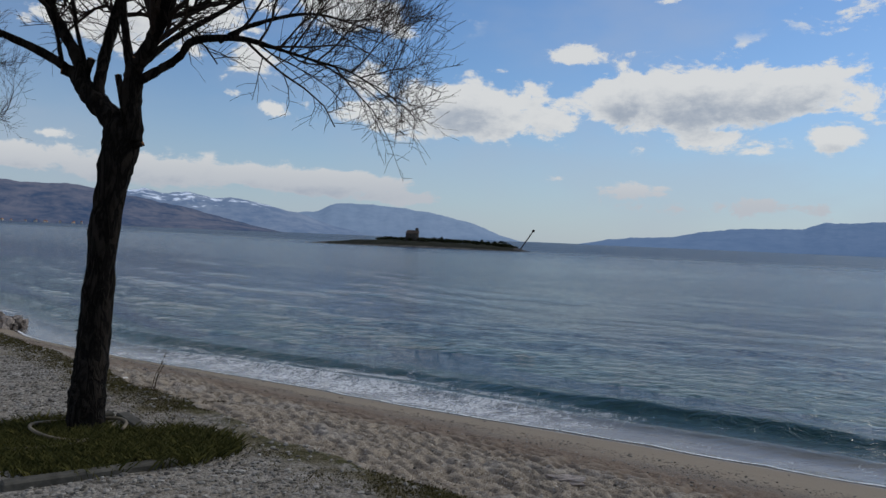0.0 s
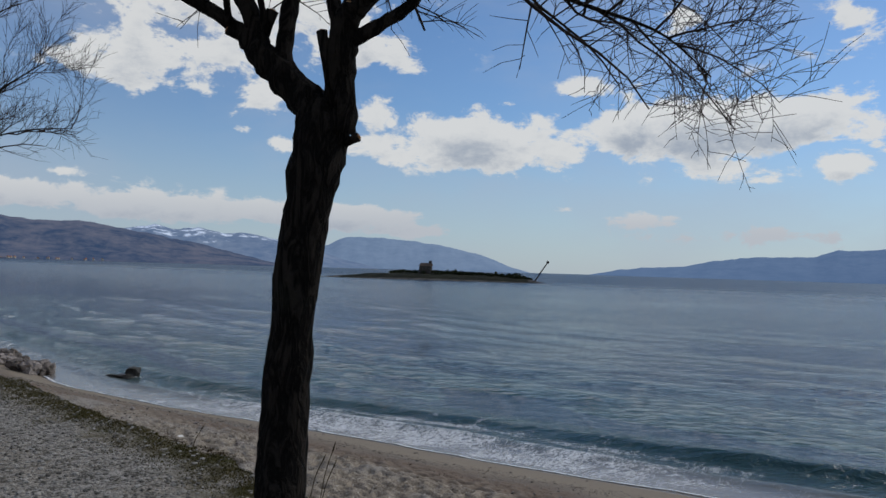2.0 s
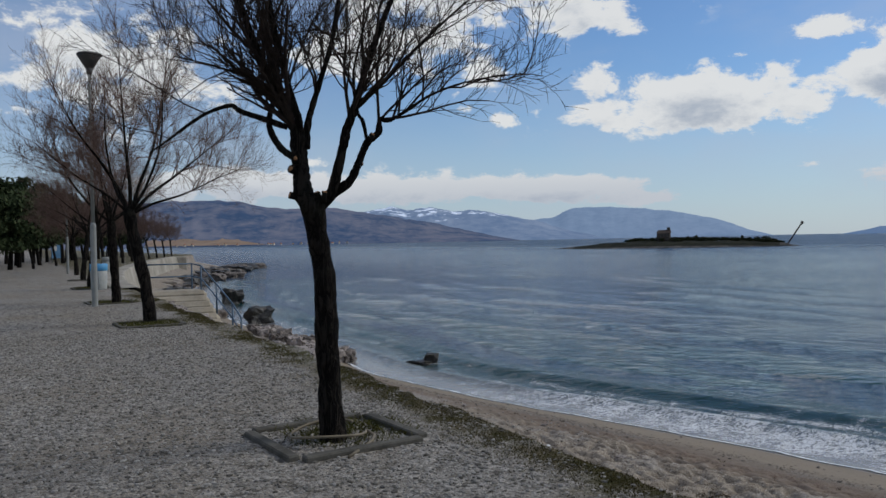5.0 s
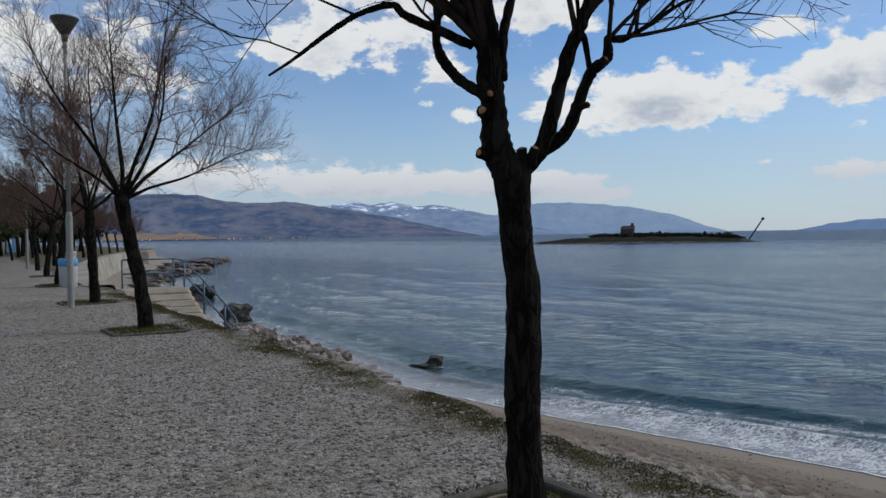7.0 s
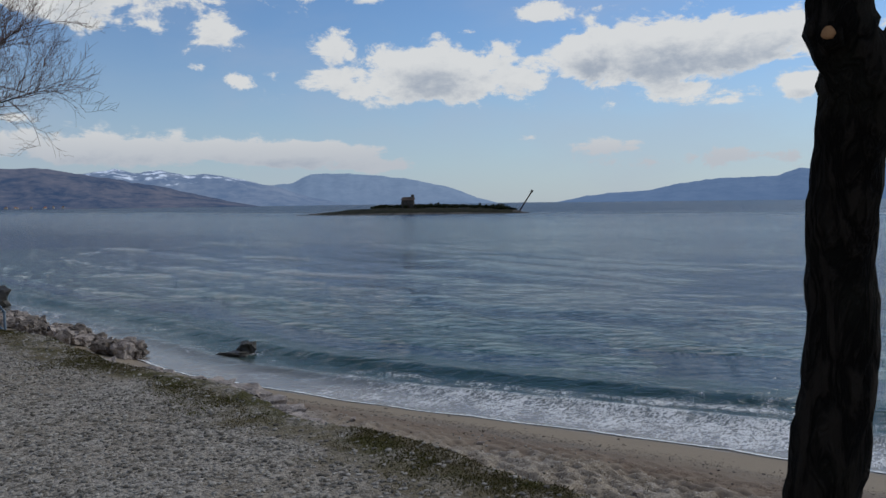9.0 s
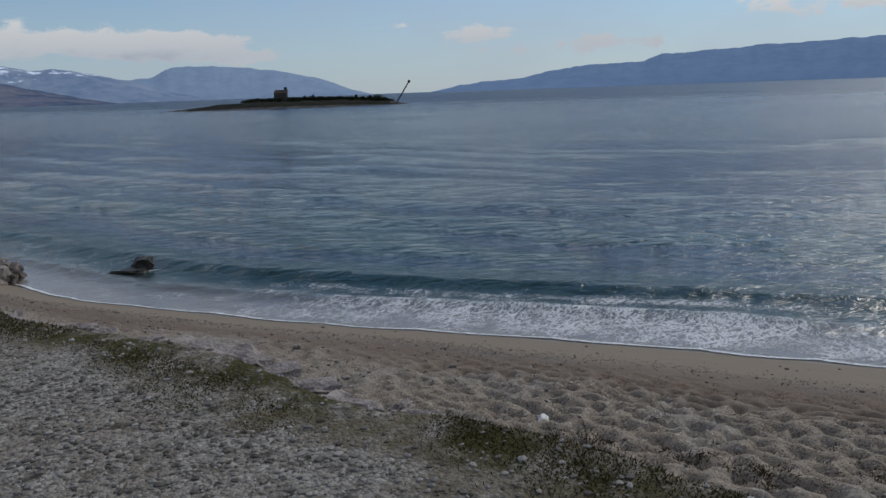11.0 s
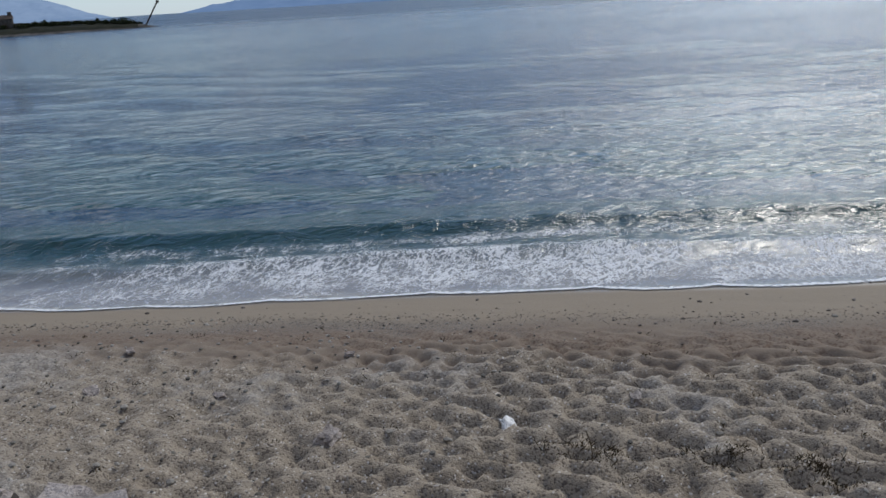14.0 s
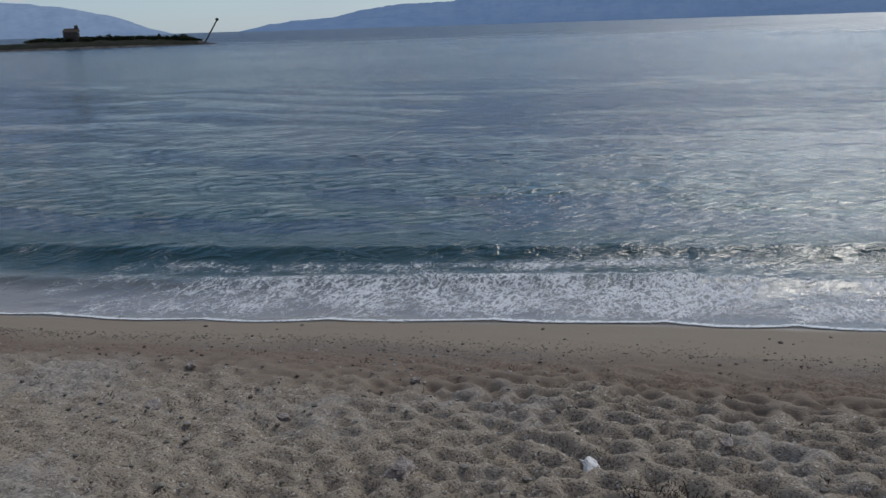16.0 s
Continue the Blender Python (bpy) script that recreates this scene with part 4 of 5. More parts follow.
# ---- trees ----
# own axes: x to the right as seen from the promenade, y away, z up
TREE_A = build_tree("bare_tree", (2.31, 6.40), -45, [(0.0, -0.06, -0.15, 0.17), (0.0, -0.04, 0.08, 0.137), (-0.01, 0.0, 0.3, 0.124), (0.0, 0.06, 0.6, 0.118), (-0.01, 0.11, 0.95, 0.113), (0.02, 0.13, 1.4, 0.108), (0.06, 0.13, 1.75, 0.117), (0.11, 0.13, 2.05, 0.128), (0.13, 0.14, 2.25, 0.13), (0.15, 0.12, 2.36, 0.09)], [
    [(0.16, 0.12, 2.15, 0.098), (0.06, 0.15, 2.33, 0.091), (-0.09, 0.19, 2.48, 0.086), (-0.24, 0.24, 2.63, 0.068), (-0.30, 0.27, 2.73, 0.056)],
    [(-0.32, 0.27, 2.71, 0.040), (-0.43, 0.24, 2.79, 0.036), (-0.60, 0.20, 2.88, 0.033), (-0.75, 0.12, 2.94, 0.029), (-0.85, 0.02, 2.98, 0.024), (-0.89, -0.03, 3.10, 0.020), (-0.97, -0.13, 3.60, 0.015), (-1.27, -0.33, 4.10, 0.008)],
    [(-0.22, 0.24, 2.65, 0.052), (-0.30, 0.26, 2.85, 0.048), (-0.44, 0.32, 3.06, 0.046), (-0.57, 0.37, 3.26, 0.043), (-0.77, 0.47, 3.86, 0.030), (-1.07, 0.57, 4.76, 0.012)],
    [(-0.38, 0.22, 2.75, 0.020), (-0.38, 0.12, 2.96, 0.016), (-0.37, 0.02, 3.15, 0.016), (-0.32, -0.18, 3.84, 0.009)],
    [(-0.10, 0.20, 2.53, 0.051), (-0.09, 0.28, 2.83, 0.044), (-0.06, 0.34, 3.08, 0.045), (-0.04, 0.42, 3.30, 0.042), (0.02, 0.52, 3.90, 0.030), (0.22, 0.62, 4.90, 0.012)],
    [(-0.20, 0.22, 2.76, 0.016), (-0.23, 0.12, 3.00, 0.016), (-0.24, 0.07, 3.17, 0.016), (-0.29, -0.13, 3.97, 0.008)],
    [(0.21, 0.12, 2.19, 0.090), (0.21, 0.10, 2.47, 0.075), (0.22, 0.08, 2.65, 0.072), (0.25, 0.06, 2.75, 0.064), (0.36, 0.02, 2.89, 0.056), (0.45, -0.03, 3.06, 0.052), (0.51, -0.08, 3.15, 0.048), (0.71, -0.23, 3.85, 0.032), (0.96, -0.43, 4.85, 0.012)],
    [(0.19, 0.10, 2.71, 0.038), (0.12, 0.17, 3.00, 0.031), (0.07, 0.22, 3.23, 0.028), (0.02, 0.32, 3.83, 0.020), (-0.08, 0.62, 4.53, 0.008)],
    [(0.26, 0.07, 2.63, 0.034), (0.42, 0.10, 2.74, 0.034), (0.55, 0.14, 2.85, 0.030), (0.62, 0.17, 2.97, 0.031), (0.81, 0.22, 3.02, 0.027), (1.01, 0.27, 3.03, 0.023), (1.25, 0.32, 2.98, 0.015), (1.46, 0.37, 2.93, 0.012), (1.86, 0.47, 2.83, 0.007), (2.16, 0.57, 2.63, 0.004)],
    [(0.28, 0.08, 2.76, 0.03), (0.45, 0.25, 3.0, 0.025), (0.75, 0.5, 3.3, 0.02), (1.2, 0.8, 3.7, 0.013), (1.7, 0.9, 3.9, 0.007)],
    [(0.82, 0.22, 2.99, 0.02), (1.05, 0.3, 3.15, 0.018), (1.5, 0.45, 3.3, 0.012), (2.0, 0.55, 3.2, 0.006)]],
    [(0.19, 0.05, 2.30, -0.07, 0.0, 0.37, 0.025), (-0.22, 0.25, 2.66, 0.06, -0.03, 0.16, 0.03), (0.24, 0.06, 2.66, 0.02, -0.05, 0.14, 0.034), (0.24, 0.1, 2.14, 0.07, -0.02, 0.03, 0.022), (-0.27, 0.27, 2.66, -0.12, -0.04, 0.06, 0.025)],
    101, "leaning dark tree with forked pruned limbs, bare, in a grassy bed", (20, 11, 6), (0.9, 0.45, 0.22), TWIG)

TREE_B = build_tree("bare_tree", (1.96, 13.38), -36, [(0.0, 0.03, -0.15, 0.145), (0.0, 0.03, 0.08, 0.112), (-0.02, 0.04, 0.5, 0.098), (-0.03, 0.0, 0.8, 0.092), (-0.03, -0.03, 1.1, 0.089), (-0.03, -0.05, 1.4, 0.088), (-0.05, -0.11, 1.7, 0.088), (-0.06, -0.16, 1.93, 0.095), (-0.08, -0.18, 2.02, 0.08)], [
    [(-0.07, -0.19, 1.91, 0.087), (-0.14, -0.19, 2.05, 0.078), (-0.15, -0.19, 2.21, 0.070), (-0.17, -0.19, 2.38, 0.065), (-0.18, -0.19, 2.54, 0.059), (-0.23, -0.21, 2.63, 0.041), (-0.30, -0.27, 2.79, 0.038), (-0.50, -0.42, 3.39, 0.028), (-0.80, -0.62, 4.59, 0.010)],
    [(-0.12, -0.17, 2.41, 0.041), (-0.11, -0.13, 2.61, 0.030), (-0.06, -0.07, 2.84, 0.025), (0.09, 0.03, 3.44, 0.020), (0.19, 0.13, 4.44, 0.008)],
    [(-0.17, -0.19, 2.57, 0.041), (-0.15, -0.24, 2.65, 0.029), (-0.18, -0.29, 2.78, 0.026), (-0.23, -0.59, 3.38, 0.020), (-0.18, -0.99, 4.28, 0.008)],
    [(-0.22, -0.19, 2.34, 0.029), (-0.33, -0.15, 2.42, 0.027), (-0.41, -0.11, 2.52, 0.027), (-0.45, -0.09, 2.62, 0.024), (-0.45, -0.05, 2.74, 0.022), (-0.44, 0.01, 2.88, 0.019), (-0.49, 0.21, 3.38, 0.015), (-0.79, 0.41, 4.28, 0.006)],
    [(-0.26, -0.19, 2.58, 0.024), (-0.42, -0.29, 2.64, 0.023), (-0.57, -0.39, 2.69, 0.020), (-0.63, -0.44, 2.73, 0.017), (-0.76, -0.54, 2.67, 0.014), (-0.86, -0.59, 2.60, 0.014), (-0.95, -0.64, 2.52, 0.011), (-1.05, -0.69, 2.43, 0.008), (-1.15, -0.74, 2.35, 0.005)],
    [(-0.03, -0.12, 1.93, 0.047), (0.06, -0.14, 2.02, 0.044), (0.12, -0.16, 2.16, 0.041), (0.18, -0.17, 2.37, 0.038), (0.23, -0.20, 2.54, 0.035), (0.29, -0.22, 2.67, 0.033), (0.33, -0.24, 2.77, 0.030), (0.58, -0.34, 3.37, 0.022), (1.08, -0.49, 4.27, 0.010), (1.38, -0.49, 4.87, 0.005)],
    [(0.00, -0.10, 1.96, 0.041), (0.10, -0.08, 2.06, 0.039), (0.21, -0.06, 2.14, 0.036), (0.27, -0.04, 2.26, 0.033), (0.31, -0.02, 2.37, 0.031), (0.36, 0.00, 2.47, 0.031), (0.44, 0.02, 2.54, 0.028), (0.45, 0.04, 2.65, 0.022), (0.52, 0.06, 2.64, 0.016), (0.67, 0.08, 2.72, 0.013), (0.89, 0.13, 2.86, 0.010), (1.24, 0.23, 2.98, 0.007), (1.64, 0.33, 3.03, 0.004)],
    [(0.35, 0.00, 2.46, 0.015), (0.32, -0.02, 2.63, 0.016), (0.29, -0.07, 2.71, 0.012), (0.29, -0.17, 3.01, 0.010), (0.49, -0.37, 3.51, 0.005)],
    [(0.30, -0.2, 2.7, 0.022), (0.55, 0.0, 3.0, 0.018), (0.9, 0.2, 3.4, 0.012), (1.3, 0.4, 3.8, 0.006)],
    [(-0.24, -0.1, 2.68, 0.022), (-0.5, 0.15, 2.95, 0.018), (-1.0, 0.4, 3.2, 0.012), (-1.6, 0.6, 3.4, 0.006)]],
    [(0.0, -0.2, 1.96, -0.02, -0.02, 0.09, 0.026), (0.03, -0.2, 1.97, 0.02, -0.03, 0.08, 0.026), (-0.19, -0.23, 2.22, -0.02, -0.05, 0.02, 0.034), (0.37, -0.07, 2.46, 0.05, -0.03, 0.05, 0.022), (-0.19, -0.23, 2.30, 0.02, -0.05, 0.02, 0.028), (-0.17, -0.21, 2.01, -0.06, -0.05, 0.02, 0.028), (0.27, -0.1, 2.26, 0.06, 0.0, 0.02, 0.016)],
    202, "dark upright tree with pruned stubs, bare, in a sunken kerb frame", (15, 9, 5), (0.9, 0.45, 0.22), TWIG, floor=2.40)

TREE_C = build_tree("bare_tree", (2.04, 24.95), 0, [(0.1, 0, -0.15, 0.19), (0.08, 0, 0.1, 0.14), (0.0, 0, 0.8, 0.12), (-0.16, 0, 1.6, 0.115), (-0.27, 0, 2.2, 0.12), (-0.3, 0, 2.45, 0.09)], [
    [(-0.3, 0, 2.3, 0.07), (-0.45, 0.1, 2.8, 0.05), (-0.8, 0.1, 3.4, 0.036), (-1.3, 0.0, 4.1, 0.02), (-1.7, 0.0, 5.0, 0.008)],
    [(-0.28, 0, 2.3, 0.06), (-0.25, 0.1, 2.9, 0.05), (-0.3, 0.3, 3.8, 0.034), (-0.35, 0.4, 5.0, 0.018), (-0.4, 0.4, 6.0, 0.006)],
    [(-0.26, 0, 2.3, 0.06), (-0.1, -0.1, 2.9, 0.046), (0.2, -0.3, 3.8, 0.03), (0.4, -0.4, 5.0, 0.016), (0.5, -0.5, 5.9, 0.006)],
    [(-0.24, 0, 2.3, 0.06), (0.1, 0.1, 2.7, 0.045), (0.6, 0.1, 3.1, 0.034), (1.2, 0.1, 3.6, 0.022), (1.9, 0.1, 4.2, 0.008)],
    [(-0.2, 0, 2.35, 0.045), (0.2, 0.0, 2.55, 0.036), (0.8, -0.2, 2.75, 0.026), (1.5, -0.3, 3.1, 0.014), (2.0, -0.3, 3.3, 0.006)],
    [(-0.3, 0, 2.4, 0.05), (-0.5, 0.5, 2.9, 0.04), (-0.6, 1.1, 3.8, 0.024), (-0.6, 1.5, 4.9, 0.008)],
    [(-0.25, 0, 2.4, 0.05), (0.0, -0.5, 2.9, 0.04), (0.2, -1.1, 3.7, 0.024), (0.2, -1.5, 4.6, 0.008)],
    [(-0.3, 0, 2.35, 0.045), (-0.7, -0.1, 2.7, 0.034), (-1.3, -0.2, 3.1, 0.022), (-2.0, -0.2, 3.7, 0.008)]],
    [], 303, "slender bare tree with a dense brownish crown of twigs", (18, 10, 6), (1.2, 0.6, 0.26), FAR_TWIG)
row = [(2.1, 31.7, 70, 0.97), (2.2, 41.5, 150, 1.0), (2.5, 50.5, 215, 1.0), (2.6, 59, 300, 0.95)]
row += [(float(edge_x(y)) - 1.8, y, (y * 47) % 360, 0.92 + 0.1 * ((y * 0.37) % 1)) for y in range(67, 140, 8)]
row += [(float(edge_x(y)) - 6.5 - 2 * ((y * 0.21) % 1), y, (y * 83) % 360, 0.8 + 0.15 * ((y * 0.53) % 1)) for y in range(78, 150, 9)]
for x, y, turn, size in row:
    t = copy_thing(TREE_C, pose(x, y, 0, 0, 0, turn))
    t.scale = (size, size, size)

kerb_box((2.03, 13.5), 0.57, 0.55, 5, "sunken weathered kerb frame round a tree")
kerb_box((2.02, 6.0), 0.56, 0.76, -8, "low kerb frame overgrown with grass round a tree")
for x, y in ((2.06, 24.7), (2.0, 32.2), (2.1, 41.6), (2.4, 50.3)):
    kerb_box((x, y), 0.6, 0.6, 3, "low dark kerb frame round a tree on the gravel")
ring = [(0.33 * math.cos(a) - 0.03, 0.30 * math.sin(a), 0.07 + 0.02 * math.sin(2 * a)) for a in np.linspace(0.2, 5.6, 24)] + [(0.1, -0.42, 0.04), (-0.35, -0.62, 0.02)]
hose = thing("garden_hose", (2.2, 6.2, 0), "faded hose looped round the tree's foot", "hose", turn=-60)
rod("hose_loop", smooth_line(ring, 60), 0.012, HOSE, hose)
hose2 = thing("garden_hose", (2.0, 13.5, 0), "faded hose looped round the tree's foot", "hose", turn=20)
rod("hose_loop", smooth_line(ring, 60), 0.012, HOSE, hose2)

# ---- lamps, bins, sign ----
def street_lamp(x, y, height, label):
    lamp = thing("street_lamp", (x, y, 0), label, "street lamp", "promenade lamps")
    rod("base_column", [(0, 0, -0.1), (0, 0, 0.02), (0, 0, 2.2), (0, 0, 2.32)], [0.09, 0.08, 0.08, 0.06], GALV, lamp, 12)
    rod("pole", [(0, 0, 2.3), (0, 0, height - 0.55)], [0.05, 0.042], GALV, lamp, 10)
    rod("collar", [(0, 0, height - 0.6), (0, 0, height - 0.42)], [0.07, 0.09], LAMP_HEAD, lamp, 10)
    rod("shade", [(0, 0, height - 0.42), (0, 0, height - 0.12), (0, 0, height - 0.08)], [0.11, 0.29, 0.31], LAMP_HEAD, lamp, 18, "dark funnel-shaped lamp housing")
    rod("lid", [(0, 0, height - 0.08), (0, 0, height - 0.02), (0, 0, height)], [0.33, 0.31, 0.1], LAMP_HEAD, lamp, 18)


street_lamp(1.5, 31.0, 7.0, "grey steel street lamp with a dark funnel head")
street_lamp(2.3, 62.0, 7.0, "grey steel street lamp farther along the promenade")


def litter_bin(x, y, lid, label):
    ob = thing("litter_bin", (x, y, 0), label, "bin", "litter bins")
    rod("drum", [(0, 0, -0.02), (0, 0, 0.02), (0, 0, 0.72), (0, 0, 0.74)], [0.27, 0.29, 0.31, 0.29], BIN_GREY, ob, 18)
    rod("band", [(0, 0, 0.72), (0, 0, 0.74), (0, 0, 0.98), (0, 0, 1.0)], [0.30, 0.325, 0.325, 0.29], lid, ob, 18)
    # solid dark disc stands in for the shaded hole in the top
    rod("opening_disc", [(0, 0, 0.985), (0, 0, 1.006)], [0.2, 0.2], LAMP_HEAD, ob, 14)


litter_bin(2.38, 40.6, BIN_BLUE, "grey drum litter bin with a blue rim")
litter_bin(4.6, 62.0, BIN_GREY, "plain grey drum litter bin farther on")

sign = thing("information_board", (3.2, 104, 0), "blue and white notice board on posts before the pines", "sign", turn=10)
for x in (-0.42, 0.42):
    rod("post", [(x, 0.06, -0.1), (x, 0.06, 2.5)], 0.05, GALV, sign)
bm = bmesh.new()
beam(bm, (0.0, 0, 0.5), (0.0, 0, 2.4), 1.0, 0.05)
part("panel", bm, BOARD_BLUE, sign)
bm = bmesh.new()
beam(bm, (-0.2, -0.04, 1.3), (-0.2, -0.04, 2.2), 0.45, 0.02)
part("notice", bm, BOARD_WHITE, sign)

# ---- pines on the landward side ----
rng = np.random.default_rng(5)
for i in range(40):
    y = 52 + i * 2.6 + rng.random() * 2
    build_pine((float(edge_x(y)) - 10.0 - (i % 3) * 3.0 + rng.random() * 1.5, y), 6.0 + 2.5 * rng.random() + (2.0 if i % 3 == 2 else 0), 600 + i)

# ---- island ----
def build_island():
    R = np.array([272.0, 217.5])
    L = R + (np.array([211.0, 291.0]) - R) * 1.08
    ax = (R - L) / np.linalg.norm(R - L)
    nx = np.array([ax[1], -ax[0]])
    if nx.dot(L) > 0:
        nx = -nx
    length = np.linalg.norm(R - L)
    ts, ss = np.linspace(0, 1, 90), np.linspace(-1, 1, 22)
    T, S = np.meshgrid(ts, ss, indexing="ij")
    half = 13 * np.sin(np.clip(T, 0.0, 1) * math.pi) ** 0.55 + 0.6
    crest = np.interp(T, [0, 0.12, 0.25, 0.42, 0.7, 0.85, 0.95, 1], [0.2, 1.2, 2.6, 3.4, 3.3, 2.7, 1.6, 0.5])
    H = crest * (1 - np.abs(S) ** 2.2) + 0.5 * fractal(T * 30, S * 5, 71, 3) * (1 - S ** 2) - 0.6
    P = L[None, None] + ax * (T * length)[..., None] + nx * (S * half)[..., None]
    verts, faces = grid_mesh(P[..., 0], P[..., 1], H + SEA)
    isle = thing("island", (0, 0, 0), "low dark islet with scrub and a pale rocky rim", "island", kind="structure")
    low = (np.abs(S[:-1, :-1]) > 0.80).reshape(-1) | (T[:-1, :-1] < 0.13).reshape(-1) | (T[:-1, :-1] > 0.93).reshape(-1)
    link_mesh("turf", verts, faces[~low], ISLE, isle)
    link_mesh("rocky_rim", verts, faces[low], ISLE_ROCK, isle)
    rng = np.random.default_rng(9)

    def at(t, s=0.0):
        t = (t + 0.08) / 1.08
        p = L + ax * t * length + nx * s
        return p[0], p[1], SEA + float(np.interp(t, [0, 0.12, 0.25, 0.42, 0.7, 0.85, 0.95, 1], [0.2, 1.2, 2.6, 3.4, 3.3, 2.7, 1.6, 0.5])) - 0.7

    for t, r, h in [(0.33, 0.5, 1.0), (0.53, 1.2, 1.1), (0.56, 1.7, 1.4), (0.59, 1.7, 1.6), (0.62, 1.4, 1.2), (0.66, 1.2, 0.9), (0.70, 1.3, 0.9), (0.74, 1.2, 0.9), (0.78, 0.6, 1.7), (0.81, 1.3, 1.0),
                    (0.84, 1.6, 1.3), (0.87, 2.0, 1.8), (0.89, 1.8, 1.8), (0.91, 1.2, 1.0), (0.48, 1.0, 0.7), (0.68, 1.0, 0.8), (0.72, 1.0, 0.8), (0.76, 1.2, 0.9)] + [(0.3 + 0.63 * j / 34, 1.5 + 0.6 * rng.random(), 0.55 + 0.5 * rng.random()) for j in range(35)]:
        v, f = [], []
        x, y, z = at(t, rng.normal() * 2 - 1)
        bush = thing("island_bush", (x, y, z + 0.35), "dark windswept shrub on the islet", "bush", "island scrub")
        leafy(v, f, (0, 0, h * 0.3), r, 220, 0.34, rng, h / r * 0.9)
        link_mesh("foliage", np.concatenate(v), f, SHRUB, bush)
    x, y, z = at(0.455, -1.0)
    ch = thing("stone_chapel", (x, y, z), "small ruined stone chapel with a bell gable on the islet", "chapel", turn=math.degrees(math.atan2(ax[1], ax[0])))
    bm = bmesh.new()
    beam(bm, (0, -2.3, 1.6), (0, 2.3, 1.6), 5.4, 3.6)
    part("wall", bm, CHAPEL, ch)
    bm = bmesh.new()
    vs = [bm.verts.new(c) for c in ((-2.9, -2.5, 3.3), (2.9, -2.5, 3.3), (2.9, 2.5, 3.3), (-2.9, 2.5, 3.3), (-2.2, 0, 4.7), (2.9, 0, 4.7))]
    for f in ((0, 1, 5, 4), (2, 3, 4, 5), (1, 2, 5), (3, 0, 4), (0, 3, 2, 1)):
        bm.faces.new([vs[i] for i in f])
    part("roof", bm, ROOF, ch)
    bm = bmesh.new()
    beam(bm, (2.0, -0.35, 5.0), (2.0, 0.35, 5.0), 1.3, 1.5)
    part("bell_gable", bm, CHAPEL, ch)
    bm = bmesh.new()
    beam(bm, (3.9, -1.2, 0.9), (3.9, 1.2, 0.9), 2.2, 1.5)
    part("annex", bm, CHAPEL, ch)
    bm = bmesh.new()
    beam(bm, (0.4, -2.36, 0.9), (0.4, -2.3, 0.9), 1.0, 2.0)
    part("doorway", bm, ROOF, ch)
    x, y, z = at(0.955)
    pole = thing("leaning_beacon", (x, y, z), "rusty leaning beacon pole at the islet's tip", "beacon", turn=math.degrees(math.atan2(ax[1], ax[0])))
    rod("mast", [(0, 0, -0.3), (5.6, 0, 8.4)], 0.27, ROOF, pole)
    rod("lantern", [(5.4, 0, 8.1), (5.9, 0, 8.9)], [0.6, 0.5], ROOF, pole)
    rod("footing", [(0, 0, -0.6), (0, 0, 0.4)], [0.9, 0.7], ISLE_ROCK, pole)


build_island()

# ---- rocks along the water ----
rock("sea_rock", (13.75, 34.6, -2.98), (0.36, 0.30, 0.32), 1, WET_ROCK, "dark wet rock standing in the shallows", turn=-20)
rock("sea_rock", (13.2, 34.5, -3.1), (0.62, 0.32, 0.16), 2, WET_ROCK, "low dark wet rock in the shallows", turn=-50)
rock("sea_rock", (12.3, 54.2, -2.75), (0.95, 0.8, 0.75), 3, WET_ROCK, "dark lichen-stained boulder in the shallows")
rock("sea_rock", (14.6, 71, -2.7), (1.1, 0.9, 0.95), 4, WET_ROCK, "dark lichen-stained boulder in the shallows")
rng = np.random.default_rng(31)
for i in range(90):
    y = 35.8 + 12.5 * rng.random() ** 0.9
    x = shore_x(y) - 0.2 + rng.normal() * 0.55 - 0.04 * (y - 36)
    s = 0.13 + 0.24 * rng.random()
    rock("shore_rock", (x, y, float(ground_z(x, y)) + 0.12 + s * 0.3), (s * 1.1, s, s * (0.7 + 0.5 * rng.random())), 700 + i, ROCK if rng.random() < 0.6 else PALE_ROCK, "broken grey-brown limestone rock on the shore", "rocks on the shore", rng.random() * 360)
for i in range(75):
    y = 52 + 58 * rng.random()
    x = float(edge_x(y)) + 1.0 + max(2.0, float(shore_x(y) - edge_x(y)) * 0.8 - 1) * rng.random()
    s = 0.45 + 0.65 * rng.random()
    rock("shore_rock", (x, y, -2.8 + 0.4 * rng.random()), (s * 1.4, s * 1.2, s * 0.6), 800 + i, ROCK if rng.random() < 0.7 else WET_ROCK, "broken rock at the foot of the sea wall", "rocks under the wall", rng.random() * 360)
for i in range(80):
    t = rng.random()
    x, y = 15 + 24 * t + rng.normal() * 1.5, 104 + 62 * t + rng.normal() * 3
    s = 0.6 + 0.9 * rng.random()
    rock("shore_rock", (x, y, -3.0), (s * 1.5, s * 1.3, s * 0.75), 900 + i, WET_ROCK if i % 3 else ROCK, "flat dark rock shelf running out into the sea", "rock shelf", rng.random() * 360)

# pale stones along the promenade edge
for y in np.concatenate([np.arange(17.3, 21.8, 0.42), np.arange(26, 36, 0.7)]):
    y = float(y) + rng.normal() * 0.06
    x = float(edge_x(y) + 0.22 * fractal(np.array(y * 0.9), np.array(3.0), 5, 4)) + 0.10
    s = 0.15 + 0.13 * rng.random()
    rock("edge_stone", (x, y, -0.08 - 0.05 * rng.random()), (s * 0.6, s * 1.2, s * 0.42), 1000 + int(y * 10), PALE_ROCK, "pale worn stone set along the promenade edge", "edge stones", rng.normal() * 20, 0.45)

